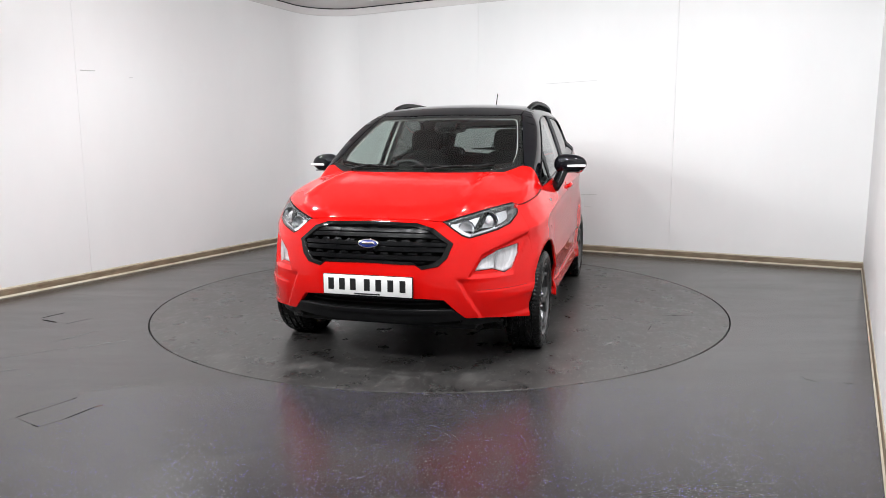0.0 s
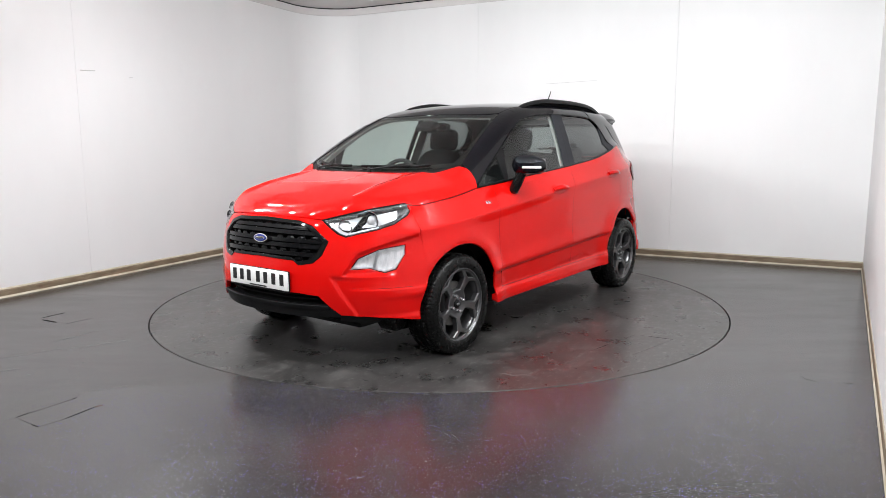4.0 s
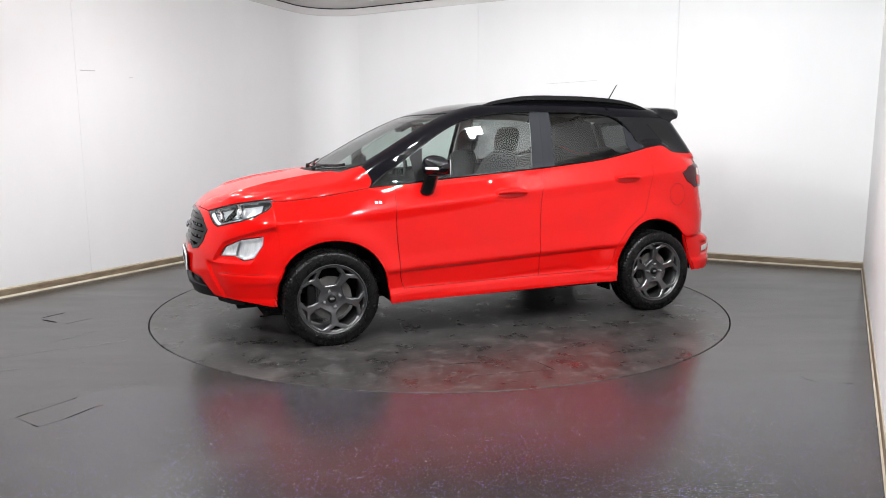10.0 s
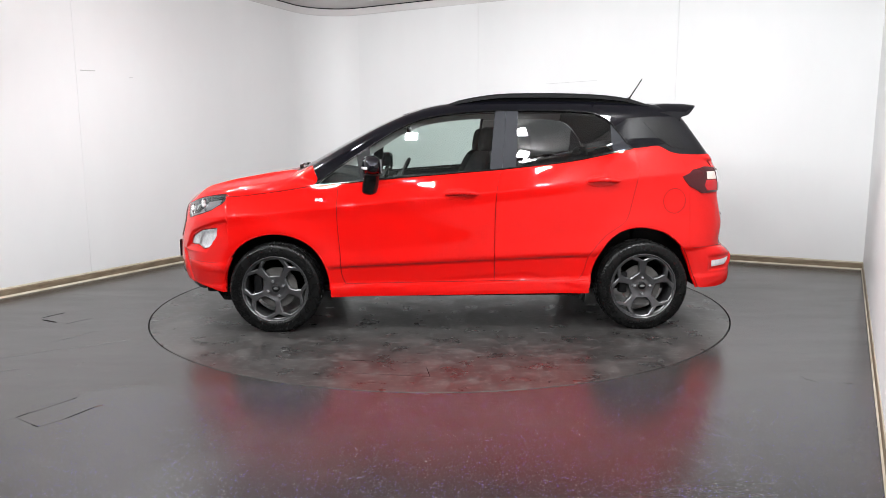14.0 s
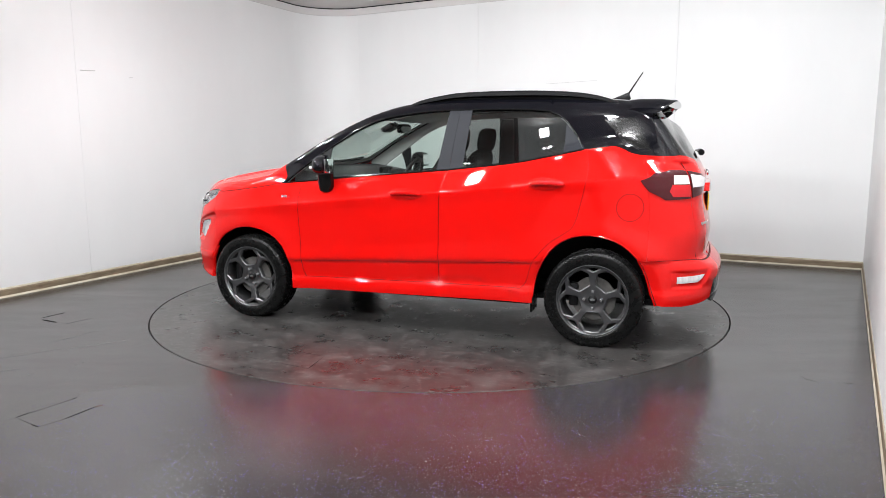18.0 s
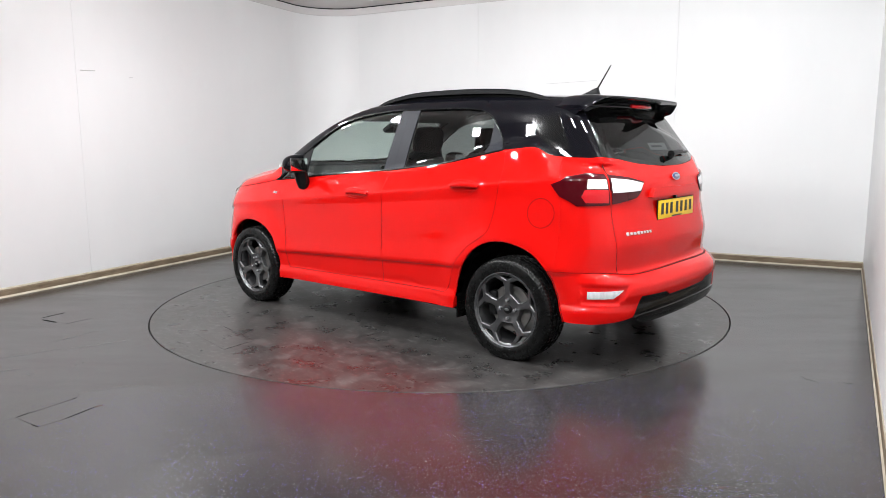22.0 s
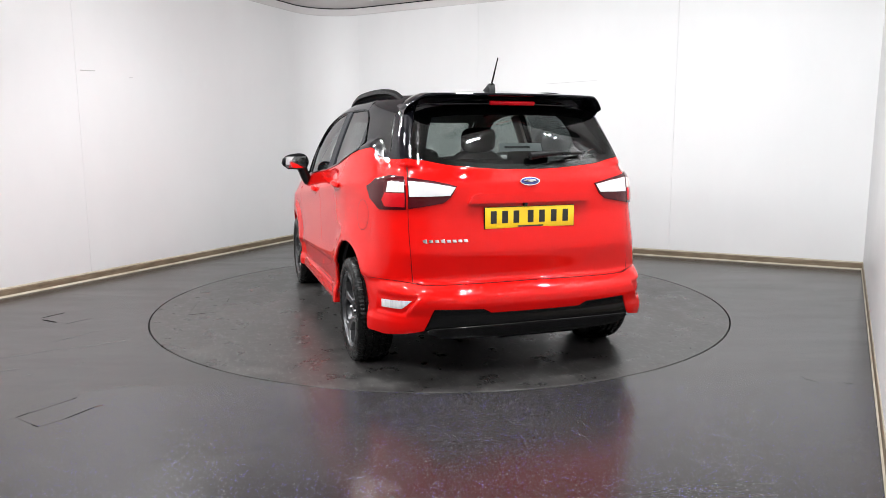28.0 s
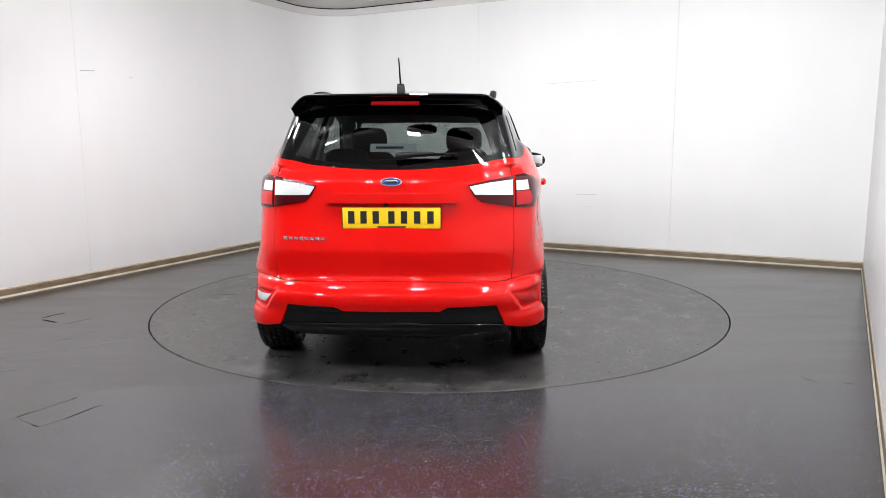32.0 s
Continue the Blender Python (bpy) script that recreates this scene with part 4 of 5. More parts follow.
# side windows and their trims
skin("quarter_light", patch("S", loop(edge("S", (0.83, 1.016), (0.575, 1.190), (0.548, 1.040), (0.83, 1.016), straight=True)), offset=-0.006, flange=0.004), GLASS, doors)
skin("front_side_window", patch("S", loop(edge("S", (0.505, 1.040), (0.485, 1.250), straight=True), edge("S", (0.485, 1.250), (0.313, 1.356), (0.158, 1.428), (0.0, 1.462), (-0.194, 1.486), (-0.372, 1.493)), edge("S", (-0.372, 1.493), (-0.325, 1.098), straight=True), edge("S", (-0.325, 1.098), (-0.07, 1.080), (0.312, 1.051), (0.505, 1.040))), offset=-0.007, gap=0.0, flange=0.004), GLASS, doors)
skin("mirror_sail", patch("S", loop(edge("S", (0.548, 1.038), (0.575, 1.195), (0.545, 1.215), (0.485, 1.252), (0.505, 1.038), (0.548, 1.038), straight=True)), offset=0.0, gap=0.0, flange=0.01), PLASTIC, doors)
skin("door_pillar_trim", patch("S", loop(edge("S", (-0.325, 1.100), (-0.372, 1.496), (-0.446, 1.500), (-0.412, 1.108), (-0.325, 1.100), straight=True)), offset=0.001, gap=0.001, flange=0.01), TRIM, doors, "dark grey satin pillar trim")
skin("door_pillar_trim", patch("S", loop(edge("S", (-0.413, 1.108), (-0.447, 1.500), (-0.530, 1.501), (-0.505, 1.118), (-0.413, 1.108), straight=True)), offset=0.001, gap=0.001, flange=0.01), TRIM, rear_doors, "dark grey satin pillar trim")
skin("rear_side_window", patch("S", loop(edge("S", (-0.505, 1.116), (-0.530, 1.499), straight=True), edge("S", (-0.530, 1.499), (-0.86, 1.492), (-1.045, 1.476), (-1.13, 1.436), (-1.168, 1.405)), edge("S", (-1.168, 1.405), (-1.168, 1.212), straight=True), edge("S", (-1.168, 1.212), (-1.065, 1.192), (-0.834, 1.151), (-0.505, 1.116))), offset=-0.007, gap=0.0, flange=0.004), DARK_GLASS, rear_doors, "dark tinted rear side window")
skin("window_end_trim", patch("S", loop(edge("S", (-1.168, 1.404), (-1.222, 1.343), (-1.290, 1.240), (-1.168, 1.212), (-1.168, 1.404), straight=True)), offset=0.0, gap=0.001, flange=0.01), TRIM, rear_doors, "dark grey triangle trim")


def strip(name, line, radius, mat, parent, lift=0.002, label=""):
    n = slope(line)
    pts = [tuple(p) for p in line + n * lift]
    return twin(name, lambda: tube(pts[::2] + pts[-1:], radius, 6), mat, parent, label)


strip("belt_strip", BELT_DOOR, 0.006, GLOSS, doors, label="black waist strip")
strip("belt_strip", BELT_REAR, 0.006, GLOSS, rear_doors, label="black waist strip")
strip("belt_strip", BELT_FRONT, 0.005, GLOSS, wing, label="black waist strip")
strip("window_channel", BELT_DOOR, 0.016, RUBBER, doors, lift=-0.017)
strip("window_channel", BELT_REAR, 0.016, RUBBER, rear_doors, lift=-0.017)
strip("window_seal", np.concatenate([WINDOW_FRONT, WINDOW_TOP[1:]]), 0.0045, RUBBER, doors)
strip("window_seal", WINDOW_REAR, 0.0045, RUBBER, rear_doors)


# ---------------------------------------------------------------- grille, lamps and plates at the front
def ring_patch(kind, outer, inner, **kw):
    return patch(kind, outer, holes=(inner,), **kw)


def scaled_loop(kind, p, k, ky=None):
    """A loop shrunk about its middle in a projection, laid on the form again."""
    q = flat(kind, p)
    c = (q.min(0) + q.max(0)) / 2
    q = c + (q - c) * np.array([k, ky or k])
    o, d, far = rays(kind, q[:, 0], q[:, 1])
    return cast(o, d, far)


grille_loop = mirrored_half(GRILLE)
grille = skin("grille", patch("F", grille_loop, offset=-0.055, gap=-0.01, flange=0), GAP, car, "black grille with horizontal bars", two=False)[0]
skin("grille_frame", ring_patch("F", grille_loop, scaled_loop("F", grille_loop, 0.94, 0.86), offset=0.004, gap=0.001, flange=0.05), GLOSS, grille, "gloss black grille surround", two=False)


def band(kind, rows, **kw):
    """A symmetric strip: rows of (y, low, high) from the centre outward."""
    up = edge(kind, *[(y, h) for y, l, h in rows])
    end = edge(kind, (rows[-1][0], rows[-1][2]), (rows[-1][0], rows[-1][1]))
    low = edge(kind, *[(y, l) for y, l, h in rows[::-1]])
    return patch(kind, mirrored_half(up, end, low), **kw)


for low, high, reach in ((0.804, 0.822, 0.33), (0.775, 0.796, 0.375), (0.730, 0.750, 0.425), (0.700, 0.722, 0.428), (0.655, 0.676, 0.405)):
    skin("grille_bar", band("F", [(0, low, high), (reach * 0.6, low - 0.001, high - 0.001), (reach, low - 0.006, high - 0.006)], offset=-0.006, gap=0, flange=0.035, step=0.018), BAR, grille, two=False)
for row, (z, n) in enumerate(((0.836, 3), (0.760, 5), (0.688, 5), (0.642, 4))):
    for k in range(-n, n + 1):
        y = k * 0.082 + (0.041 if row % 2 else 0)
        if abs(y) > 0.40 or (abs(y) < 0.09 and 0.70 < z < 0.78):
            continue
        p, n_ = spot("F", y, z)
        part("grille_tooth", prism([(-0.030, -0.009), (-0.018, 0.009), (0.018, 0.009), (0.030, -0.009)], 0.016, 0.002), BAR, grille, m=facing(p - n_ * 0.040, n_))


def oval(half_w, half_h, depth, mat, name, parent, m, label=""):
    out = [(half_w * math.cos(t), half_h * math.sin(t)) for t in (2 * math.pi * k / 36 for k in range(36))]
    return part(name, prism(out, depth, min(0.002, depth * 0.3)), mat, parent, label, m=m)


def badge(kind, a, b, w, h, parent, lift):
    p, n = spot(kind, a, b)
    m = facing(p + n * lift, n)
    rim = oval(w, h, 0.010, CHROME, "badge_rim", parent, m, "chrome oval badge rim")
    oval(w * 0.88, h * 0.80, 0.003, BADGE_BLUE, "badge_face", rim, Matrix.Translation((0, 0.0095, 0)), "blue enamel badge face")
    bm = tube([(w * a, 0.0128, h * b) for a, b in ((-0.62, -0.18), (-0.45, 0.22), (-0.2, 0.05), (0.1, 0.02), (0.4, 0.08), (0.62, 0.0))], [0.003, 0.006, 0.0075, 0.0075, 0.007, 0.003], 6, flat=1.0)
    part("badge_stroke", bm, CHROME, rim, "plain silver stroke")


badge("F", 0.0, 0.735, 0.060, 0.026, grille, 0.004)


def number_plate(kind, z, parent, mat, y=0.0):
    p, n = spot(kind, y, z)
    n = Vector((1 if kind == "F" else -1, 0, 0.0)).normalized()
    p = Vector((p.x + n.x * 0.006, y, z))
    m = facing(p, n)
    plate = part("number_plate", box((0.52, 0.008, 0.111), (0, 0.0, 0), 0.003), mat, parent, "number plate with plain dark bars", m=m)
    for k, x in enumerate((-0.195, -0.125, -0.055, 0.012, 0.095, 0.160, 0.225)):
        part("plate_bar", box((0.034, 0.002, 0.066), (x - 0.012, 0.0045, 0.004), 0.0006, 1), PLATE_INK, plate, smooth=False)
    part("plate_line", box((0.15, 0.0015, 0.008), (0, 0.0042, -0.047)), PLATE_INK, plate, smooth=False)
    part("plate_holder", box((0.53, 0.006, 0.125), (0, -0.006, -0.004), 0.002), PLASTIC, plate)
    return plate


number_plate("F", 0.508, bumper, PLATE_WHITE)
number_plate("R", 0.890, tailgate, PLATE_YELLOW)

# headlamps: a sunk housing, a projector, a bright guide strip and a clear lens
lamp_loop = loop(LAMP_TOP, edge("F", (0.715, 0.943), (0.742, 0.935)), rev(LAMP_FOOT))
headlamps = skin("headlamp", patch("CF", lamp_loop, offset=-0.004, gap=0.006, flange=0.03, dish=lambda q, c: -np.minimum(c * 1.6, 0.045)), HOUSING, car, "clear headlamp with a grey housing")
for k, s in enumerate((1, -1)):
    for (y, z), r in (((0.655, 0.872), 0.050), ((0.540, 0.832), 0.040)):
        p, n = spot("CF", math.atan2(y, 0.68 if y > 0.6 else 0.78), z)
        aim = Vector((1, 0.12, -0.03)).normalized()
        m = facing(p - n * 0.046, aim)
        if s < 0:
            m = Matrix.Diagonal((1, -1, 1, 1)) @ m
        bowl = part("reflector", lathe([(0.012, -0.01), (r * 0.6, 0.004), (r * 0.92, 0.022), (r, 0.040), (r * 1.1, 0.042), (r * 1.1, 0.034)], 28), CHROME, headlamps[k], "chrome reflector bowl", m=m)
        if r > 0.045:
            part("projector", lathe([(0.001, 0.046), (0.012, 0.045), (0.021, 0.040), (0.027, 0.030), (0.029, 0.018)], 28), MIRROR_LAMP, bowl, "bright projector lens")
skin("light_guide", patch("CF", loop(edge("F", (0.430, 0.838), (0.505, 0.785), (0.540, 0.772), (0.545, 0.784), (0.512, 0.798), (0.452, 0.845), (0.430, 0.838), straight=True)), offset=-0.010, gap=0, flange=0.01, step=0.012), MIRROR_LAMP, headlamps, "white light guide")
skin("light_guide", patch("CF", loop(edge("F", (0.545, 0.772), (0.668, 0.808), (0.668, 0.820), (0.550, 0.786), (0.545, 0.772), straight=True)), offset=-0.010, gap=0, flange=0.01, step=0.012), DULL_CHROME, headlamps)
skin("lamp_divider", patch("CF", loop(edge("F", (0.562, 0.795), (0.598, 0.898), (0.622, 0.903), (0.588, 0.800), (0.562, 0.795), straight=True)), offset=-0.016, gap=0, flange=0.02, step=0.012), GLOSS, headlamps)
skin("reflector_panel", patch("CF", loop(edge("F", (0.430, 0.850), (0.525, 0.884), (0.585, 0.892), (0.556, 0.806), (0.515, 0.806), (0.430, 0.850), straight=True)), offset=-0.030, gap=0, flange=0, step=0.014), DULL_CHROME, headlamps, "silver reflector")
skin("reflector_panel", patch("CF", loop(edge("F", (0.598, 0.820), (0.632, 0.905), (0.700, 0.926), (0.722, 0.868), (0.665, 0.826), (0.598, 0.820), straight=True)), offset=-0.034, gap=0, flange=0, step=0.014), DULL_CHROME, headlamps, "silver reflector")
skin("headlamp_lens", patch("CF", lamp_loop, offset=0.001, gap=0.004, flange=0.006), LENS, headlamps, "clear plastic lens")

# fog lamps
fogs = skin("fog_lamp", patch("CF", FOG, offset=-0.010, gap=0.004, flange=0.01, step=0.014, dish=lambda q, c: -np.minimum(c * 0.6, 0.012)), CLEAR_LAMP, bumper, "clear fluted fog and indicator lamp")
skin("fog_lens", patch("CF", FOG, offset=-0.004, gap=0.003, flange=0.004, step=0.018), LENS, fogs)
skin("fog_divider", patch("CF", loop(edge("F", (0.668, 0.684), (0.676, 0.684), (0.668, 0.588), (0.660, 0.588), (0.668, 0.684), straight=True)), offset=-0.008, gap=0, flange=0.006, step=0.01), DULL_CHROME, fogs)
# joint round the lower corner of the bumper
for pts in (((0.580, 0.476), (0.70, 0.474), (0.81, 0.476)),):
    strip("bumper_joint", edge("F", *pts), 0.0018, SHUT, [bumper, bumper], lift=0.0004)

# lower intake and lip
intake = skin("lower_intake", patch("F", mirrored_half(INTAKE, edge("F", (0.520, 0.318), (0.46, 0.30), (0.0, 0.30))), offset=-0.07, gap=-0.01, flange=0), GAP, bumper, "black lower intake", two=False)[0]
for z in (0.420, 0.398):
    skin("intake_slat", band("F", [(0, z - 0.004, z + 0.004), (0.25, z - 0.004, z + 0.004), (0.40, z - 0.004, z + 0.004)], offset=-0.045, gap=0, flange=0.02, step=0.02), PLASTIC, intake, two=False)
skin("front_lip", band("F", [(0, 0.296, 0.352), (0.30, 0.298, 0.354), (0.47, 0.302, 0.358), (0.56, 0.304, 0.316)], offset=-0.010, gap=0, flange=0.06), PLASTIC, bumper, "black plastic lip", two=False)
skin("lip_edge", band("F", [(0, 0.352, 0.372), (0.30, 0.354, 0.374), (0.465, 0.358, 0.372)], offset=0.002, gap=0, flange=0.03, step=0.012), PLASTIC, bumper, "black lip edge", two=False)
skin("corner_lip", patch("CF", loop(edge("F", (0.52, 0.316), (0.60, 0.310), (0.70, 0.300)), edge("F", (0.70, 0.300), (0.685, 0.268), (0.60, 0.262), (0.50, 0.272), (0.52, 0.316), straight=True)), offset=-0.02, gap=0, flange=0.05), PLASTIC, bumper)
twin("wheel_deflector", lambda: prism([(-0.11, 0.06), (-0.085, -0.05), (0.05, -0.045), (0.11, 0.04)], 0.13, 0.012, m=Matrix.Translation((1.49, 0.555, 0.235))), RUBBER, car, "black rubber wheel deflector")

# ---------------------------------------------------------------- tail lamps, rear badges, spoiler
tails = skin("tail_lamp", patch("CR", loop(edge("R", (0.655, 1.106), (0.708, 1.112), (0.765, 1.092), (0.797, 1.050), (0.790, 0.985), (0.765, 0.934), (0.657, 0.940), straight=True), edge("R", (0.657, 0.940), (0.655, 1.106))), offset=0.008, gap=0, flange=0.012, step=0.018), DARK_LENS, car, "smoked red tail lamp")
skin("tail_red", patch("CR", loop(edge("R", (0.660, 1.022), (0.738, 1.022), (0.752, 0.985), (0.742, 0.952), (0.662, 0.952), (0.660, 1.022), straight=True)), offset=0.0105, gap=0, flange=0.004, step=0.014), RED_LENS, tails, "bright red lens")
skin("tail_clear", patch("CR", loop(edge("R", (0.660, 1.078), (0.722, 1.080), (0.732, 1.028), (0.660, 1.028), (0.660, 1.078), straight=True)), offset=0.0105, gap=0, flange=0.004, step=0.014), AMBER_LENS, tails, "pale clear indicator lens")
inner_tails = skin("tailgate_lamp", patch("CR", loop(edge("R", (0.644, 1.104), (0.52, 1.085), (0.404, 1.060), (0.435, 1.005), (0.475, 0.974), (0.645, 0.944), (0.644, 1.104), straight=True)), offset=0.008, gap=0, flange=0.012, step=0.018), DARK_LENS, [tailgate, tailgate], "smoked lamp on the tailgate")
skin("reversing_lens", patch("CR", loop(edge("R", (0.638, 1.084), (0.52, 1.072), (0.412, 1.053), (0.441, 1.012), (0.640, 1.006), (0.638, 1.084), straight=True)), offset=0.0105, gap=0, flange=0.004, step=0.014), MIRROR_LAMP, inner_tails, "white reversing lens")
badge("R", 0.0, 1.077, 0.058, 0.024, tailgate, 0.002)
handle = skin("tailgate_handle", band("R", [(0, 0.968, 1.018), (0.25, 0.968, 1.018), (0.315, 0.968, 1.016), (0.348, 0.967, 0.972)], offset=0.030, gap=0, flange=0.04, step=0.016), PAINT, tailgate, "red tailgate handle strip", two=False)[0]
# black band drawn in place of the shadow under the handle's overhang
skin("handle_shadow", band("R", [(0, 0.958, 0.968), (0.25, 0.958, 0.968), (0.335, 0.960, 0.967)], offset=-0.004, gap=0, flange=0.0, step=0.016), GAP, handle, two=False)
p, n = spot("R", 0.03, 0.958)
part("reversing_camera", lathe([(0.001, 0.012), (0.009, 0.011), (0.012, 0.004), (0.012, -0.01)], 16), GLOSS, tailgate, m=facing(p + n * 0.012, n))
for k in range(8):
    y = 0.578 - k * 0.030
    p, n = spot("R", y, 0.777)
    part("model_letter", prism([(-0.013, -0.008 - 0.004 * (k in (0, 3))), (0.009, -0.008), (0.013, 0.008), (-0.009, 0.008 + 0.004 * (k in (0, 3)))], 0.005, 0.0015), CHROME, tailgate, "plain chrome bar", m=facing(p, n))
for k in range(3):
    p, n = spot("S", 0.838 - k * 0.027, 0.907)
    for s, ob in ((1, wing[0]), (-1, wing[1])):
        m = facing(p, n)
        if s < 0:
            m = Matrix.Diagonal((1, -1, 1, 1)) @ m
        part("wing_badge", prism([(-0.011, -0.010), (0.009, -0.010), (0.011, 0.010), (-0.009, 0.010)], 0.004, 0.001), CHROME if k < 2 else RED_LENS, ob, "small chrome bar badge", m=m)
for k, mat in enumerate((CLEAR_LAMP, RED_LENS)):
    s = (1, -1)[k]
    out = loop(edge("R", (0.782, 0.464), (0.662, 0.476), (0.706, 0.430), (0.782, 0.424), (0.782, 0.464), straight=True))
    v, f, nn = patch("CR", out, offset=0.003, gap=0, flange=0.01, step=0.014)
    if s < 0:
        v, f, nn = v * [1, -1, 1], [q[::-1] for q in f], nn * [1, -1, 1]
    skin("bumper_lamp", (v, f, nn), mat, rear_bumper, ("clear reversing lamp in the bumper", "red fog lamp in the bumper")[k], two=False)
strip("bumper_joint", np.concatenate([BUMPER_TOP_SIDE, BUMPER_TOP_REAR]), 0.003, SHUT, [rear_bumper, rear_bumper], lift=-0.002)


def spoiler():
    bm = bmesh.new()
    rows = []
    for y in np.linspace(-0.595, 0.595, 41):
        a = abs(y)
        drop = 0.060 * over(a - 0.49) ** 1.5 / 0.105**1.5 + 0.02 * a * a
        pull = 0.085 * over(a - 0.44) ** 2 / 0.155**2 + 0.05 * a * a
        tip, tip_z = -1.838 + pull, 1.550 - drop
        root = -1.46 - 0.04 * a
        rz = float(roof_line(np.array(root))) - 0.15 * a * a + 0.004 - 0.04 * over(a - 0.5) / 0.095
        sec = [(root, rz), (-1.60, (rz + tip_z) / 2 + 0.012), (-1.74 + pull * 0.5, tip_z + 0.010), (tip, tip_z), (tip - 0.004, tip_z - 0.008), (tip + 0.006, tip_z - 0.014), (-1.755 + pull * 0.6, tip_z - 0.024), (-1.70 + pull * 0.3, tip_z - 0.046), (-1.60, tip_z - 0.050), (root, rz - 0.03)]
        rows.append([bm.verts.new((x, y, z)) for x, z in sec])
    for a, b in zip(rows, rows[1:]):
        for k in range(len(a)):
            j = (k + 1) % len(a)
            bm.faces.new((a[k], a[j], b[j], b[k]))
    bm.faces.new(rows[0])
    bm.faces.new(rows[-1])
    return bm


wing_back = part("roof_spoiler", spoiler(), BLACK_PAINT, car, "gloss black roof spoiler")
part("brake_lamp", box((0.016, 0.27, 0.022), (-1.790, 0, 1.500), 0.005, turn=Matrix.Rotation(radians(-35), 4, "Y")), RED_LENS, wing_back, "red high brake lamp")

# ---------------------------------------------------------------- roof rails, aerial, wipers, mirrors, handles, filler flap
RAIL = [(0.03, 0.548, 1.520), (-0.04, 0.552, 1.548), (-0.12, 0.556, 1.576), (-0.28, 0.561, 1.606), (-0.47, 0.564, 1.624), (-0.868, 0.563, 1.625), (-1.166, 0.556, 1.610), (-1.346, 0.549, 1.582), (-1.47, 0.543, 1.542), (-1.53, 0.538, 1.515)]


def rail_body():
    """A tall slim bar that follows the roof's edge."""
    bm = bmesh.new()
    pts = smooth_line(RAIL, 0.05)
    rings = []
    for k, (x, y, z) in enumerate(pts):
        e = max(0.0, math.sin(math.pi * k / (len(pts) - 1))) ** 0.4
        h, w = 0.012 + 0.020 * e, 0.010 + 0.012 * e
        rings.append([bm.verts.new((x, y + a * w, z - h / 2 + b * h / 2)) for a, b in ((-1, -1), (-1, 0.4), (-0.6, 0.9), (0, 1), (0.6, 0.85), (1, 0.3), (1, -1))])
    for a, b in zip(rings, rings[1:]):
        for k in range(7):
            bm.faces.new((a[k], a[(k + 1) % 7], b[(k + 1) % 7], b[k]))
    bm.faces.new(rings[0])
    bm.faces.new(rings[-1])
    return bm


rails = twin("roof_rail", rail_body, PLASTIC, car, "black roof rail")


def rail_web():
    """The sunk seal between rail and roof."""
    top = [(x, z - 0.02) for x, y, z in smooth_line(RAIL, 0.08)]
    low = [(x, float(roof_line(np.array(x))) - 0.075) for x, z in top[::-1]]
    return prism(top + low, 0.010, m=Matrix.Translation((0, 0.546, 0)))


twin("rail_seal", rail_web, MATTE, rails)

aerial = part("aerial_base", prism([(-1.355, 1.583), (-1.44, 1.614), (-1.486, 1.634), (-1.505, 1.580)], 0.044, 0.008, m=Matrix.Translation((0, -0.022, 0))), PLASTIC, car, "black aerial with a sloping rod")
part("aerial_rod", tube([(-1.47, 0, 1.600), (-1.578, 0, 1.768)], [0.0065, 0.0035], 8), RUBBER, aerial)


def wiper(points, name, parent, arm_from, arm_to):
    p = [Vector(q) for q in points]
    blade = part(name, tube(p, 0.007, 8, flat=1.3), RUBBER, parent, "black wiper")
    part("wiper_arm", tube([arm_from, arm_to], [0.010, 0.007], 8, flat=0.7), PLASTIC, blade)
    part("wiper_pivot", lathe([(0.001, 0.014), (0.010, 0.012), (0.014, 0.0), (0.014, -0.02)], 16, axis="z", at=arm_from), PLASTIC, blade)


def screen_foot(y):
    return float(np.interp(abs(y), (0.0, 0.22, 0.43, 0.58, 0.67), (1.035, 1.025, 0.985, 0.915, 0.85))) - 0.012


def on_screen(x, y, lift=0.014):
    q, n = spot("T", x, y)
    return q + n * lift


wiper([on_screen(screen_foot(-0.05 + 0.09 * k), -0.05 + 0.09 * k, 0.010) for k in range(7)], "front_wiper", car, on_screen(1.07, 0.06, 0.008), on_screen(screen_foot(0.25), 0.25, 0.018))
wiper([on_screen(screen_foot(-0.60 + 0.09 * k), -0.60 + 0.09 * k, 0.010) for k in range(6)], "front_wiper", car, on_screen(1.00, -0.50, 0.008), on_screen(screen_foot(-0.36), -0.36, 0.018))
rp = [spot("R", y, 1.196 + 0.016 * t) for t, y in ((0, -0.02), (0.5, -0.12), (1, -0.22), (1, -0.35))]
rear_wiper = part("rear_wiper", tube([p + n * 0.020 for p, n in rp], 0.008, 8), RUBBER, tailgate, "black rear wiper")
part("wiper_arm", tube([rp[0][0] + rp[0][1] * 0.030, rp[1][0] + rp[1][1] * 0.034, rp[2][0] + rp[2][1] * 0.030], [0.022, 0.016, 0.009], 10), PLASTIC, rear_wiper)


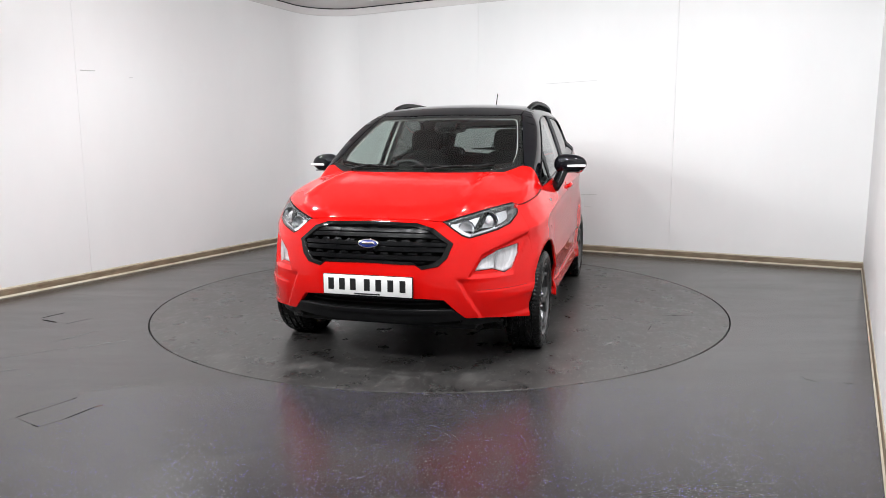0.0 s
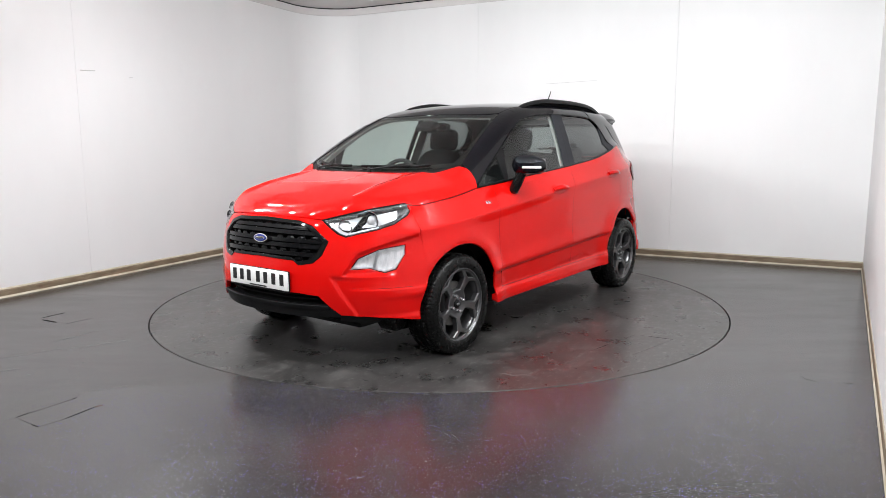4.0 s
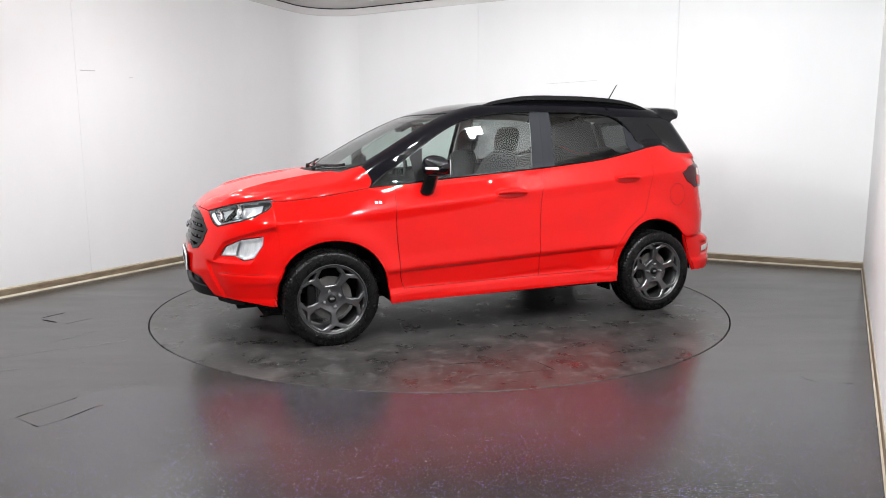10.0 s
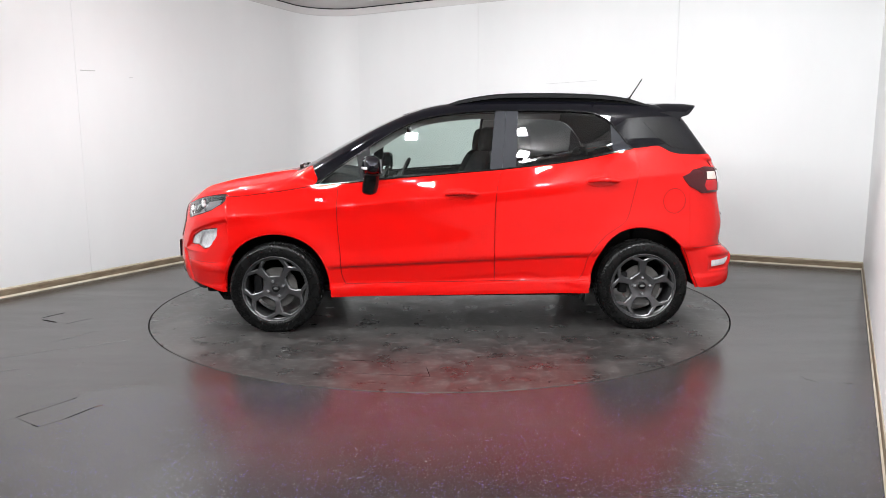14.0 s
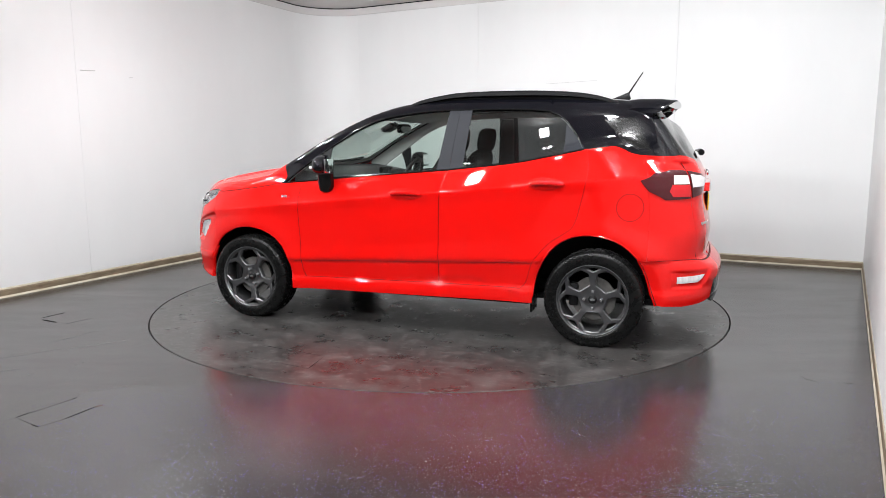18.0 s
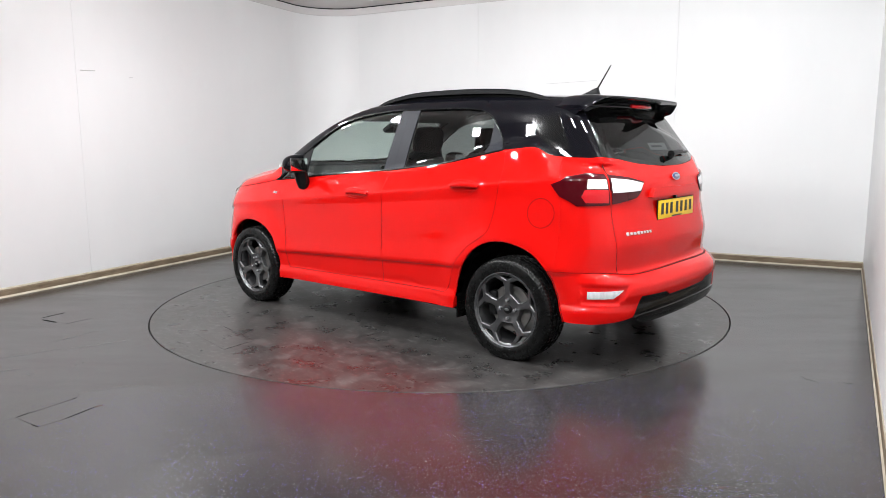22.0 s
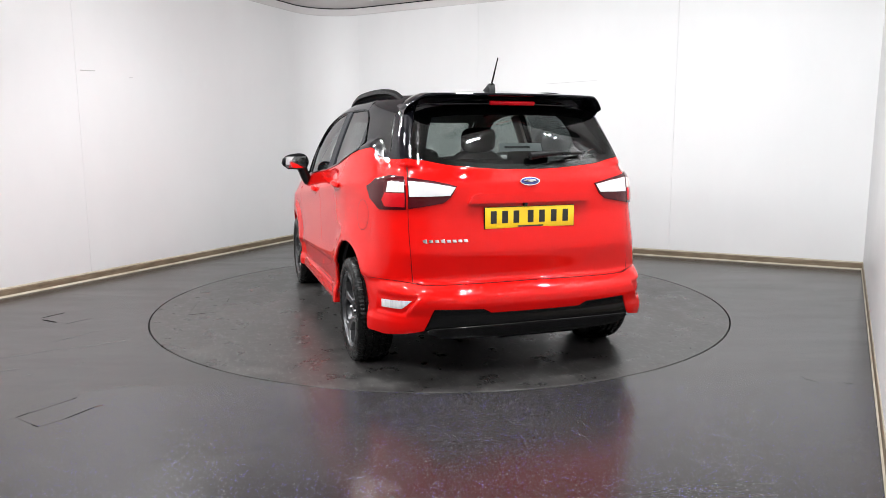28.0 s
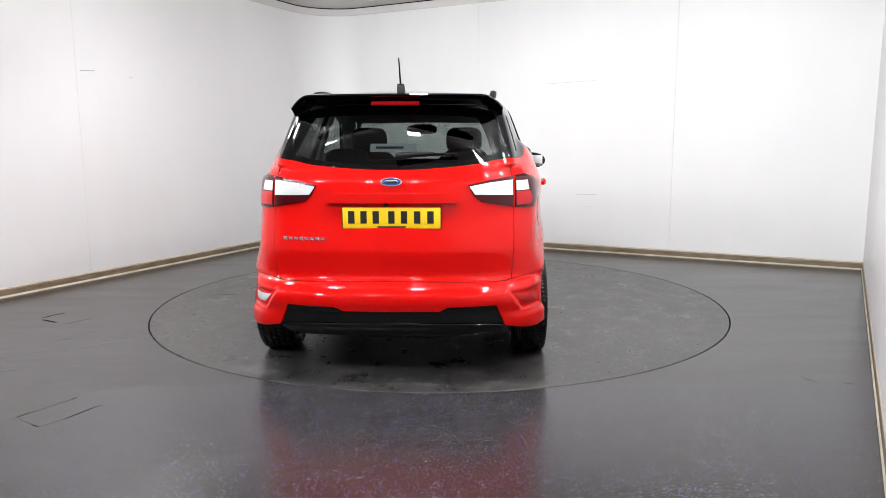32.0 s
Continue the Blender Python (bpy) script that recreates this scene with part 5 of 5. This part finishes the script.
def mirror_shell():
    bm = bmesh.new()
    bmesh.ops.create_uvsphere(bm, u_segments=28, v_segments=16, radius=1)
    for v in bm.verts:
        x, y, z = v.co
        sx = 0.070 if x > 0 else 0.048
        k = 2.7
        r = (abs(x) ** k + abs(y) ** k + abs(z) ** k) ** (-1 / k) if v.co.length else 1
        x, y, z = x * r, y * r, z * r
        y = y * (1.0 - 0.06 * abs(z))
        v.co = (0.455 + x * sx * (1 - 0.10 * y) - 0.02 * y, 0.940 + y * 0.112, 1.130 + z * (0.072 if z > 0 else 0.058) * (1 - 0.16 * y))
    return bm


mirrors = twin("door_mirror", mirror_shell, BLACK_PAINT, doors, "gloss black door mirror")
twin("mirror_glass", lambda: box((0.006, 0.165, 0.092), (0.4045, 0.942, 1.132), 0.002, turn=Matrix.Rotation(radians(6), 4, "Z")), CHROME, mirrors, "mirror glass")
twin("mirror_foot", lambda: tube([(0.487, 0.815, 0.945), (0.486, 0.838, 0.965), (0.478, 0.858, 1.01), (0.470, 0.875, 1.055), (0.462, 0.892, 1.095)], [0.030, 0.052, 0.056, 0.055, 0.058], 20, flat=0.62), GLOSS, mirrors, "black mirror foot")
twin("mirror_indicator", lambda: box((0.022, 0.130, 0.018), (0.506, 0.985, 1.122), 0.006, turn=Matrix.Rotation(radians(14), 4, "Z")), CLEAR_LAMP, mirrors, "pale indicator strip")
twin("mirror_base_band", lambda: box((0.095, 0.130, 0.008), (0.458, 0.940, 1.079), 0.003), PLASTIC, mirrors)


def handle_pull(x, z, l):
    def build():
        p, n = spot("S", x, z)
        pts = [(-l, 0.004, -0.004), (-l * 0.8, 0.014, -0.001), (-l * 0.4, 0.018, 0.003), (0, 0.020, 0.005), (l * 0.4, 0.018, 0.003), (l * 0.8, 0.014, -0.001), (l, 0.004, -0.004)]
        bm = tube(pts, [0.010, 0.013, 0.015, 0.016, 0.015, 0.013, 0.010], 10, flat=1.15)
        bmesh.ops.transform(bm, matrix=facing(p, n), verts=bm.verts)
        return bm
    return build


def handle_cup(x, z, l, h, k=0.25):
    t = np.linspace(0, 2 * np.pi, 37)[:-1]
    o, d, far = rays("S", x + l * np.cos(t), z + h * np.sin(t) * (1 + k * np.cos(t)))
    return cast(o, d, far)


for (x, z, l), dd in (((-0.128, 0.946, 0.125), doors), ((-1.082, 1.028, 0.118), rear_doors)):
    cup = handle_cup(x, z - 0.002, l, 0.038)
    cups = skin("handle_cup", patch("S", cup, offset=0.002, gap=0, flange=0.003, step=0.012, dish=lambda q, c: -np.minimum(c * 0.35, 0.010)), PAINT, dd)
    twin("door_handle", handle_pull(x, z, l * 0.86), PAINT, dd, "red door handle")

flap = handle_cup(-1.59, 0.886, 0.078, 0.082, 0)
rim_ = handle_cup(-1.59, 0.886, 0.0815, 0.0855, 0)
skin("filler_gap", ring_patch("S", rim_, handle_cup(-1.59, 0.886, 0.077, 0.081, 0), offset=0.0006, gap=0, flange=0, step=0.02), SHUT, quarters)
skin("filler_flap", patch("S", flap, offset=0.0015, gap=0.0, flange=0.003), PAINT, quarters, "round red filler flap")

crease = [(0.735, 0.450), (0.30, 0.468), (-0.35, 0.494), (-1.0, 0.522)]
strip("door_joint", edge("S", *crease), 0.0013, SHUT, doors, lift=0.0004)
# strips laid in the panel and headlamp gaps, coloured dark for their shade
for line, home in ((DOOR_FRONT, doors), (DOOR_SPLIT, doors), (DOOR_REAR, rear_doors), (HOOD_SIDE, wing), (SILL_TOP[2:-4], doors), (LAMP_FOOT, headlamps), (LAMP_TOP, headlamps)):
    strip("panel_seal", line, 0.0034, GAP if home is headlamps else SHUT, home, lift=-0.0045)
for line in (TAILGATE_SIDE, TAILGATE_FOOT):
    strip("panel_seal", line, 0.0034, SHUT, [tailgate, tailgate], lift=-0.0045)
strip("joint_filler", BUMPER_SPLIT, 0.006, PAINT, wing, lift=-0.0055)


# ---------------------------------------------------------------- wheels
def cut_disc(outer, holes, depth, thick, chamfer):
    """A dished plate with holes and chamfered hole edges; outlines are (x, z), depth gives y by radius."""
    polys = [np.asarray(outer)] + [inset(np.asarray(h), -chamfer) for h in holes]
    g = 0.014
    gx, gy = np.meshgrid(np.arange(-0.22, 0.221, g), np.arange(-0.22, 0.221, g))
    q = np.stack([gx.ravel(), gy.ravel()], -1)
    ok = within(polys[0], q)
    for h in polys[1:]:
        ok &= ~within(h, q)
    for h in polys:
        ok &= clearance(h, q) > g * 0.4
    q = q[ok]
    pts, edges, marks = list(map(tuple, q)), [], []
    for h in polys:
        n0 = len(pts)
        marks.append((n0, len(h)))
        pts += list(map(tuple, h))
        edges += [(n0 + i, n0 + (i + 1) % len(h)) for i in range(len(h))]
    v2, e2, f2, *_ = delaunay_2d_cdt([Vector(p) for p in pts], edges, [], 0, 1e-6)
    v2 = np.array([tuple(p) for p in v2])
    f2 = np.array([f for f in f2 if len(f) == 3])
    mid = v2[f2].mean(1)
    ok = within(polys[0], mid)
    for h in polys[1:]:
        ok &= ~within(h, mid)
    bm, edge_bm = bmesh.new(), bmesh.new()
    top = [bm.verts.new((a, depth(math.hypot(a, b)), b)) for a, b in v2]
    for f in f2[ok]:
        bm.faces.new([top[i] for i in f])
    for (n0, n), h in zip(marks[1:], holes):
        t2 = [edge_bm.verts.new(top[n0 + i].co + Vector((0, 0.0004, 0))) for i in range(n)]
        c2 = [edge_bm.verts.new((a, depth(math.hypot(a, b)) - chamfer * 0.9, b)) for a, b in h]
        for i in range(n):
            j = (i + 1) % n
            edge_bm.faces.new((t2[i], t2[j], c2[j], c2[i]))
        c = [bm.verts.new((a, depth(math.hypot(a, b)) - chamfer * 0.9, b)) for a, b in h]
        w = [bm.verts.new((a, depth(math.hypot(a, b)) - thick, b)) for a, b in h]
        for i in range(n):
            j = (i + 1) % n
            bm.faces.new((c[i], c[j], w[j], w[i]))
    loose = [v for v in bm.verts if not v.link_faces]
    bmesh.ops.delete(bm, geom=loose, context="VERTS")
    return bm, edge_bm


def rim_holes(spin):
    """Five six-sided openings between forked spokes, and five small ones in the forks at the rim."""
    out = []
    six = [(0.094, -23.0), (0.094, 23.0), (0.128, 26.5), (0.168, 26.0), (0.204, 12.5), (0.206, 0.0), (0.204, -12.5), (0.168, -26.0), (0.128, -26.5)]
    fork = [(0.180, 36.0), (0.205, 23.5), (0.207, 36.0), (0.205, 48.5)]
    for k in range(5):
        for shape in (six, fork):
            pts = [(r * math.sin(math.radians(spin + 72 * k + t)), r * math.cos(math.radians(spin + 72 * k + t))) for r, t in shape]
            area = sum(p[0] * q[1] - q[0] * p[1] for p, q in zip(pts, pts[1:] + pts[:1]))
            pts = pts[::-1] if area < 0 else pts
            dense = []
            for p, q in zip(pts, pts[1:] + pts[:1]):
                m = max(1, int(math.dist(p, q) / 0.016))
                dense += [(p[0] + (q[0] - p[0]) * i / m, p[1] + (q[1] - p[1]) * i / m) for i in range(m)]
            out.append(dense)
    return out


def tyre_mesh():
    prof = [(0.222, -0.092), (0.232, -0.100), (0.262, -0.1045), (0.288, -0.102), (0.302, -0.094), (0.309, -0.082), (0.3115, -0.066), (0.305, -0.064), (0.305, -0.056), (0.3125, -0.054), (0.3135, -0.025), (0.306, -0.023), (0.306, -0.014), (0.3138, -0.012), (0.3138, 0.012), (0.306, 0.014), (0.306, 0.023), (0.3135, 0.025), (0.3125, 0.054), (0.305, 0.056), (0.305, 0.064), (0.3115, 0.066), (0.309, 0.082), (0.302, 0.094), (0.288, 0.102), (0.284, 0.1035), (0.262, 0.1045), (0.252, 0.1062), (0.240, 0.1025), (0.232, 0.100), (0.222, 0.092)]
    steps = 240
    bm = bmesh.new()
    rings = []
    for r, a in prof:
        ring = []
        for i in range(steps):
            t = 2 * math.pi * i / steps
            rr = r
            if r > 0.300 and abs(a) > 0.05 and i % 3 == 0:
                rr = r - 0.0035
            if r > 0.312 and abs(a) < 0.055 and i % 6 == (0 if a > 0 else 3):
                rr = r - 0.004
            x, z = rr * math.cos(t), rr * math.sin(t)
            ring.append(bm.verts.new((x, a, max(z, -WHEEL_Z))))
        rings.append(ring)
    for a, b in zip(rings, rings[1:]):
        for i in range(steps):
            j = (i + 1) % steps
            bm.faces.new((a[i], a[j], b[j], b[i]))
    return bm


def wheel(m, spin, bolts):
    top = new("wheel")
    top.parent = car
    top.matrix_basis = m
    tagged(top, "dark grey five-spoke alloy wheel with a black tyre")
    part("tyre", tyre_mesh(), RUBBER, top, "black tyre with block tread")
    rim = part("rim", lathe([(0.200, -0.090), (0.196, 0.040), (0.204, 0.070), (0.214, 0.083), (0.2185, 0.0955), (0.2225, 0.0985), (0.2265, 0.0975), (0.2275, 0.092), (0.2265, 0.080)], 96), ALLOY, top, "dark grey alloy rim")
    ring = [(0.2145 * math.cos(t), 0.2145 * math.sin(t)) for t in (2 * math.pi * k / 96 for k in range(96))]
    face, bright = cut_disc(ring, rim_holes(spin), lambda r: 0.066 + 0.022 * min(1.0, r / 0.2) ** 2 - 0.010 * math.exp(-((r - 0.05) / 0.03) ** 2), 0.035, 0.006)
    part("spokes", face, ALLOY, rim, "five forked spokes")
    part("spoke_edges", bright, ALLOY_EDGE, rim, "spoke edges in lighter metal for their glint", smooth=False)
    part("centre_cap", lathe([(0.001, 0.074), (0.022, 0.073), (0.027, 0.069), (0.029, 0.055)], 28), PLASTIC, rim, "black centre cap")
    oval(0.016, 0.008, 0.002, DULL_CHROME, "cap_oval", rim, Matrix.Translation((0, 0.0738, 0)))
    for k in range(4):
        t = math.radians(bolts + 90 * k)
        part("wheel_bolt", lathe([(0.001, 0.082), (0.0085, 0.081), (0.0105, 0.077), (0.011, 0.055)], 12, at=(0.054 * math.cos(t), 0, 0.054 * math.sin(t))), BOLT, rim, "bright wheel bolt")
    part("brake_disc", lathe([(0.06, 0.020), (0.065, 0.028), (0.138, 0.028), (0.140, 0.024), (0.138, 0.008), (0.06, 0.008)], 48), STEEL, top, "worn steel brake disc")
    part("brake_caliper", box((0.06, 0.07, 0.15), (0.125, 0.015, 0.02), 0.015), PLASTIC, top)
    part("hub", lathe([(0.001, 0.045), (0.055, 0.045), (0.062, 0.030), (0.062, -0.02)], 24), PLASTIC, top)
    return top


for x, spin, bolts in ((FRONT_X, 5.0, -20.0), (REAR_X, 36.0, 0.0)):
    wheel(Matrix.Translation((x, 0.768, WHEEL_Z)), spin, bolts)
    wheel(Matrix.Translation((x, -0.768, WHEEL_Z)) @ Matrix.Rotation(math.pi, 4, "Z"), -spin, -bolts)


def wheel_well(cx, r):
    def build():
        bm = bmesh.new()
        rings = []
        for y in (0.765, 0.74, 0.50):
            rings.append([bm.verts.new((cx + r * math.cos(t), y, WHEEL_Z + r * math.sin(t))) for t in (math.radians(-3 + 186 * k / 30) for k in range(31))])
        for a, b in zip(rings, rings[1:]):
            for i in range(30):
                bm.faces.new((a[i], a[i + 1], b[i + 1], b[i]))
        bm.faces.new(rings[-1])
        return bm
    return build


twin("wheel_arch_liner", wheel_well(FRONT_X, 0.388), PLASTIC, car)
twin("wheel_arch_liner", wheel_well(REAR_X, 0.405), PLASTIC, car)
strip("arch_edge", FRONT_ARCH, 0.008, PAINT, wing, lift=-0.007)
strip("arch_edge", REAR_ARCH, 0.008, PAINT, quarters, lift=-0.007)
strip("arch_edge", FRONT_ARCH_LOW, 0.016, PAINT, [bumper, bumper], lift=-0.0165)
strip("arch_edge", REAR_ARCH_LOW, 0.016, PAINT, [rear_bumper, rear_bumper], lift=-0.0165)
strip("arch_seal", REAR_ARCH[len(REAR_ARCH) // 2:], 0.0022, RUBBER, quarters, lift=-0.002)
strip("arch_seal", REAR_ARCH_LOW, 0.0022, RUBBER, [rear_bumper, rear_bumper], lift=-0.002)
twin("mud_flap", lambda: box((0.012, 0.16, 0.10), (-0.985, 0.745, 0.235), 0.004), RUBBER, car)

# ---------------------------------------------------------------- underside and cabin
part("underbody", box((3.5, 1.10, 0.05), (-0.05, 0, 0.245), 0.02), PLASTIC, car, "black underbody")
part("engine_bay", box((0.80, 0.96, 0.55), (1.35, 0, 0.53), 0.03), GAP, car, "dark engine bay")
twin("inner_sill", lambda: box((1.70, 0.30, 0.10), (-0.12, 0.66, 0.285), 0.01), PLASTIC, car)
part("boot_liner", box((0.55, 1.10, 0.60), (-1.66, 0, 0.72), 0.03), PLASTIC, car, "dark boot liner")
part("exhaust_box", box((0.30, 0.55, 0.14), (-1.82, -0.1, 0.27), 0.05), PLASTIC, car)
part("rear_axle", tube([(-1.38, -0.62, 0.30), (-1.38, 0.62, 0.30)], 0.045, 12), PLASTIC, car)
part("cabin_floor", box((2.3, 1.25, 0.04), (-0.35, 0, 0.36), 0.01), CLOTH, car)
skin("headlining", patch("T", mirrored_half(rev(SCREEN_TOP), ROOF_SIDE, ROOF_SIDE_REAR, ROOF_REAR), offset=-0.035, gap=-0.02, flange=0), LINING, car, "pale grey headlining", two=False)
skin("pillar_lining", patch("S", loop(WINDOW_FRONT, WINDOW_TOP, rev(ROOF_SIDE[1:]), rev(SCREEN_SIDE), rev(PILLAR_FOOT)), gap=0.002, offset=-0.028, flange=0), LINING, car, "pale grey pillar lining")
skin("rear_pillar_lining", patch("S", loop(WINDOW_REAR, RED_TOP, RED_TOP_REAR, GLASS_SIDE, edge("T", (-1.64, 0.505), (-1.66, 0.50)), rev(ROOF_SIDE_REAR)), gap=0.004, offset=-0.03, flange=0), DASH, car)
skin("door_lining", patch("S", loop(edge("S", (0.66, 1.028), (0.312, 1.064), (-0.07, 1.092), (-0.41, 1.118), (-0.834, 1.164), (-1.28, 1.240)), edge("S", (-1.28, 1.240), (-1.20, 0.80), (-0.95, 0.40), (0.62, 0.38), (0.66, 1.028), straight=True)), offset=-0.055, gap=0, flange=0.02, step=0.05), DASH, car, "black door lining")
skin("wing_lining", patch("S", loop(RED_TOP, cut, rev(BUMPER_TOP_SIDE), rev(REAR_ARCH), edge("S", (-1.003, 0.352), (-0.918, 0.352)), rev(DOOR_REAR)), gap=0.006, offset=-0.022, flange=0, step=0.04), DASH, car, "black inner wing lining")
skin("corner_lining", patch("CR", loop(cut, BUMPER_TOP_REAR, TAILGATE_SIDE, rev(RED_TOP_REAR)), gap=0.004, offset=-0.022, flange=0, step=0.04), DASH, car)
skin("tailgate_lining", patch("CR", mirrored_half(rev(TAILGATE_FOOT), TAILGATE_SIDE, GLASS_FOOT), gap=0.004, offset=-0.022, flange=0, step=0.04), DASH, car, "black tailgate lining", two=False)
skin("door_inner", patch("S", loop(BELT_DOOR, DOOR_SPLIT, edge("S", (-0.357, 0.348), (0.655, 0.336)), rev(DOOR_FRONT)), gap=0.004, offset=-0.022, flange=0, step=0.04), DASH, car)
skin("rear_door_inner", patch("S", loop(BELT_REAR, DOOR_REAR, edge("S", (-0.918, 0.352), (-0.357, 0.348)), rev(DOOR_SPLIT)), gap=0.004, offset=-0.022, flange=0, step=0.04), DASH, car)
skin("quarter_lining", patch("S", loop(edge("S", (-1.28, 1.215), (-1.49, 1.235), (-1.64, 1.18), (-1.66, 0.80), (-1.20, 0.80), (-1.28, 1.215), straight=True)), offset=-0.04, gap=0, flange=0.02, step=0.05), DASH, car)
skin("pillar_inner", patch("S", loop(edge("S", (-0.345, 1.09), (-0.392, 1.50), (-0.500, 1.50), (-0.47, 1.10), (-0.345, 1.09), straight=True)), offset=-0.03, gap=0, flange=0.02, step=0.04), LINING, car)


def dashboard():
    bm = bmesh.new()
    rows = []
    for y in np.linspace(-0.70, 0.70, 23):
        hood = 0.035 * math.exp(-((y + 0.33) / 0.17) ** 2)
        sec = [(1.02 - 0.30 * y * y, 1.098), (0.70, 1.075), (0.55, 1.045 + hood), (0.45, 1.030 + hood), (0.42, 0.99), (0.46, 0.90), (0.50, 0.72), (0.60, 0.55), (0.95 - 0.20 * y * y, 0.50)]
        rows.append([bm.verts.new((x - 0.10 * y * y, y, z)) for x, z in sec])
    for a, b in zip(rows, rows[1:]):
        for k in range(len(a)):
            j = (k + 1) % len(a)
            bm.faces.new((a[k], a[j], b[j], b[k]))
    bm.faces.new(rows[0])
    bm.faces.new(rows[-1])
    return bm


dash = part("dashboard", dashboard(), DASH, car, "soft black dashboard")
part("centre_screen", box((0.02, 0.22, 0.13), (0.415, 0.0, 1.035), 0.008, turn=Matrix.Rotation(radians(-12), 4, "Y")), GLOSS, dash)
part("centre_console", box((0.85, 0.20, 0.34), (0.10, 0, 0.54), 0.03), DASH, car)
steer = Matrix.Translation((0.33, -0.34, 0.985)) @ Matrix.Rotation(radians(64), 4, "Y")
rim_pts = [(0.182 * math.cos(t), 0.182 * math.sin(t), 0) for t in (2 * math.pi * k / 40 for k in range(41))]
wheel_rim = part("steering_wheel", tube(rim_pts, 0.016, 8), DASH, car, "black steering wheel", m=steer)
part("wheel_boss", box((0.13, 0.15, 0.05), (0, 0, 0.012), 0.02), DASH, wheel_rim)
for t in (90, 270, 0):
    part("wheel_spoke", box((0.11, 0.035, 0.018), (0.11, 0, 0.005), 0.006, turn=None), TRIM, wheel_rim, m=Matrix.Rotation(radians(t), 4, "Z"))
part("steering_column", tube([(0.34, -0.34, 0.99), (0.60, -0.34, 0.86)], 0.045, 10), DASH, car)


def shaped(size, at, k=3.5, lean=0.0, taper=0.0):
    """A cushion: a rounded block, leaning back and narrowing upward."""
    bm = bmesh.new()
    bmesh.ops.create_uvsphere(bm, u_segments=28, v_segments=18, radius=1)
    for v in bm.verts:
        x, y, z = v.co
        r = (abs(x) ** k + abs(y) ** k + abs(z) ** k) ** (-1 / k)
        x, y, z = x * r, y * r, z * r
        v.co = (at[0] + x * size[0] / 2 - lean * z * size[2] / 2, at[1] + y * size[1] / 2 * (1 - taper * z), at[2] + z * size[2] / 2)
    return bm


def seat(x, y, name="front_seat"):
    top = new(name)
    top.parent = car
    tagged(top, "dark cloth seat with a headrest")
    part("cushion", shaped((0.52, 0.50, 0.18), (x + 0.12, y, 0.60)), CLOTH, top)
    part("backrest", shaped((0.17, 0.50, 0.62), (x - 0.22, y, 0.92), lean=0.36, taper=0.10), CLOTH, top)
    part("headrest", shaped((0.11, 0.27, 0.19), (x - 0.36, y, 1.305), lean=0.15), CLOTH, top)
    for s in (-0.06, 0.06):
        part("headrest_post", tube([(x - 0.315, y + s, 1.17), (x - 0.35, y + s, 1.26)], 0.006, 8), CHROME, top)


seat(0.02, 0.36)
seat(0.02, -0.36)
bench = new("rear_seat")
bench.parent = car
tagged(bench, "dark cloth rear seat with headrests")
part("cushion", shaped((0.50, 1.22, 0.18), (-0.76, 0, 0.64), 5), CLOTH, bench)
part("backrest", shaped((0.16, 1.22, 0.56), (-1.08, 0, 0.90), 5, lean=0.34), CLOTH, bench)
for y in (-0.38, 0.38):
    part("headrest", shaped((0.10, 0.28, 0.17), (-1.19, y, 1.165)), CLOTH, bench)
part("parcel_shelf", box((0.42, 1.12, 0.02), (-1.45, 0, 1.085), 0.006), DASH, car)
view_mirror = part("rear_view_mirror", shaped((0.035, 0.25, 0.075), (0.24, 0.0, 1.395), 4), GLOSS, car, "black rear-view mirror")
part("mirror_stem", tube([(0.26, 0, 1.40), (0.33, 0, 1.44)], 0.012, 8), PLASTIC, view_mirror)
part("sensor_box", box((0.10, 0.16, 0.04), (0.36, 0.0, 1.405), 0.012, turn=Matrix.Rotation(radians(29), 4, "Y")), PLASTIC, car)
p, n = spot("R", 0.0, 1.265)
sticker = part("window_sticker", box((0.25, 0.001, 0.050)), STICKER, rear_glass, "pale grey sticker with plain bars", smooth=False, m=facing(p - n * 0.014, n))
part("sticker_bar", box((0.15, 0.001, 0.014), (0.02, 0.0012, 0)), TRIM, sticker, smooth=False)


# ---------------------------------------------------------------- what turns
def motions():
    rows_table, rows_car = [], []
    for k in range(33):
        a = TURN_START + TURN_RATE * k
        m = Matrix.Rotation(radians(a), 4, "Z")
        rows_table.append((float(k), m.copy()))
        rows_car.append((float(k), m @ Matrix.Translation((0, CAR_OFFSET, 0))))
    walk(turntable, rows_table)
    walk(car, rows_car)


motions()
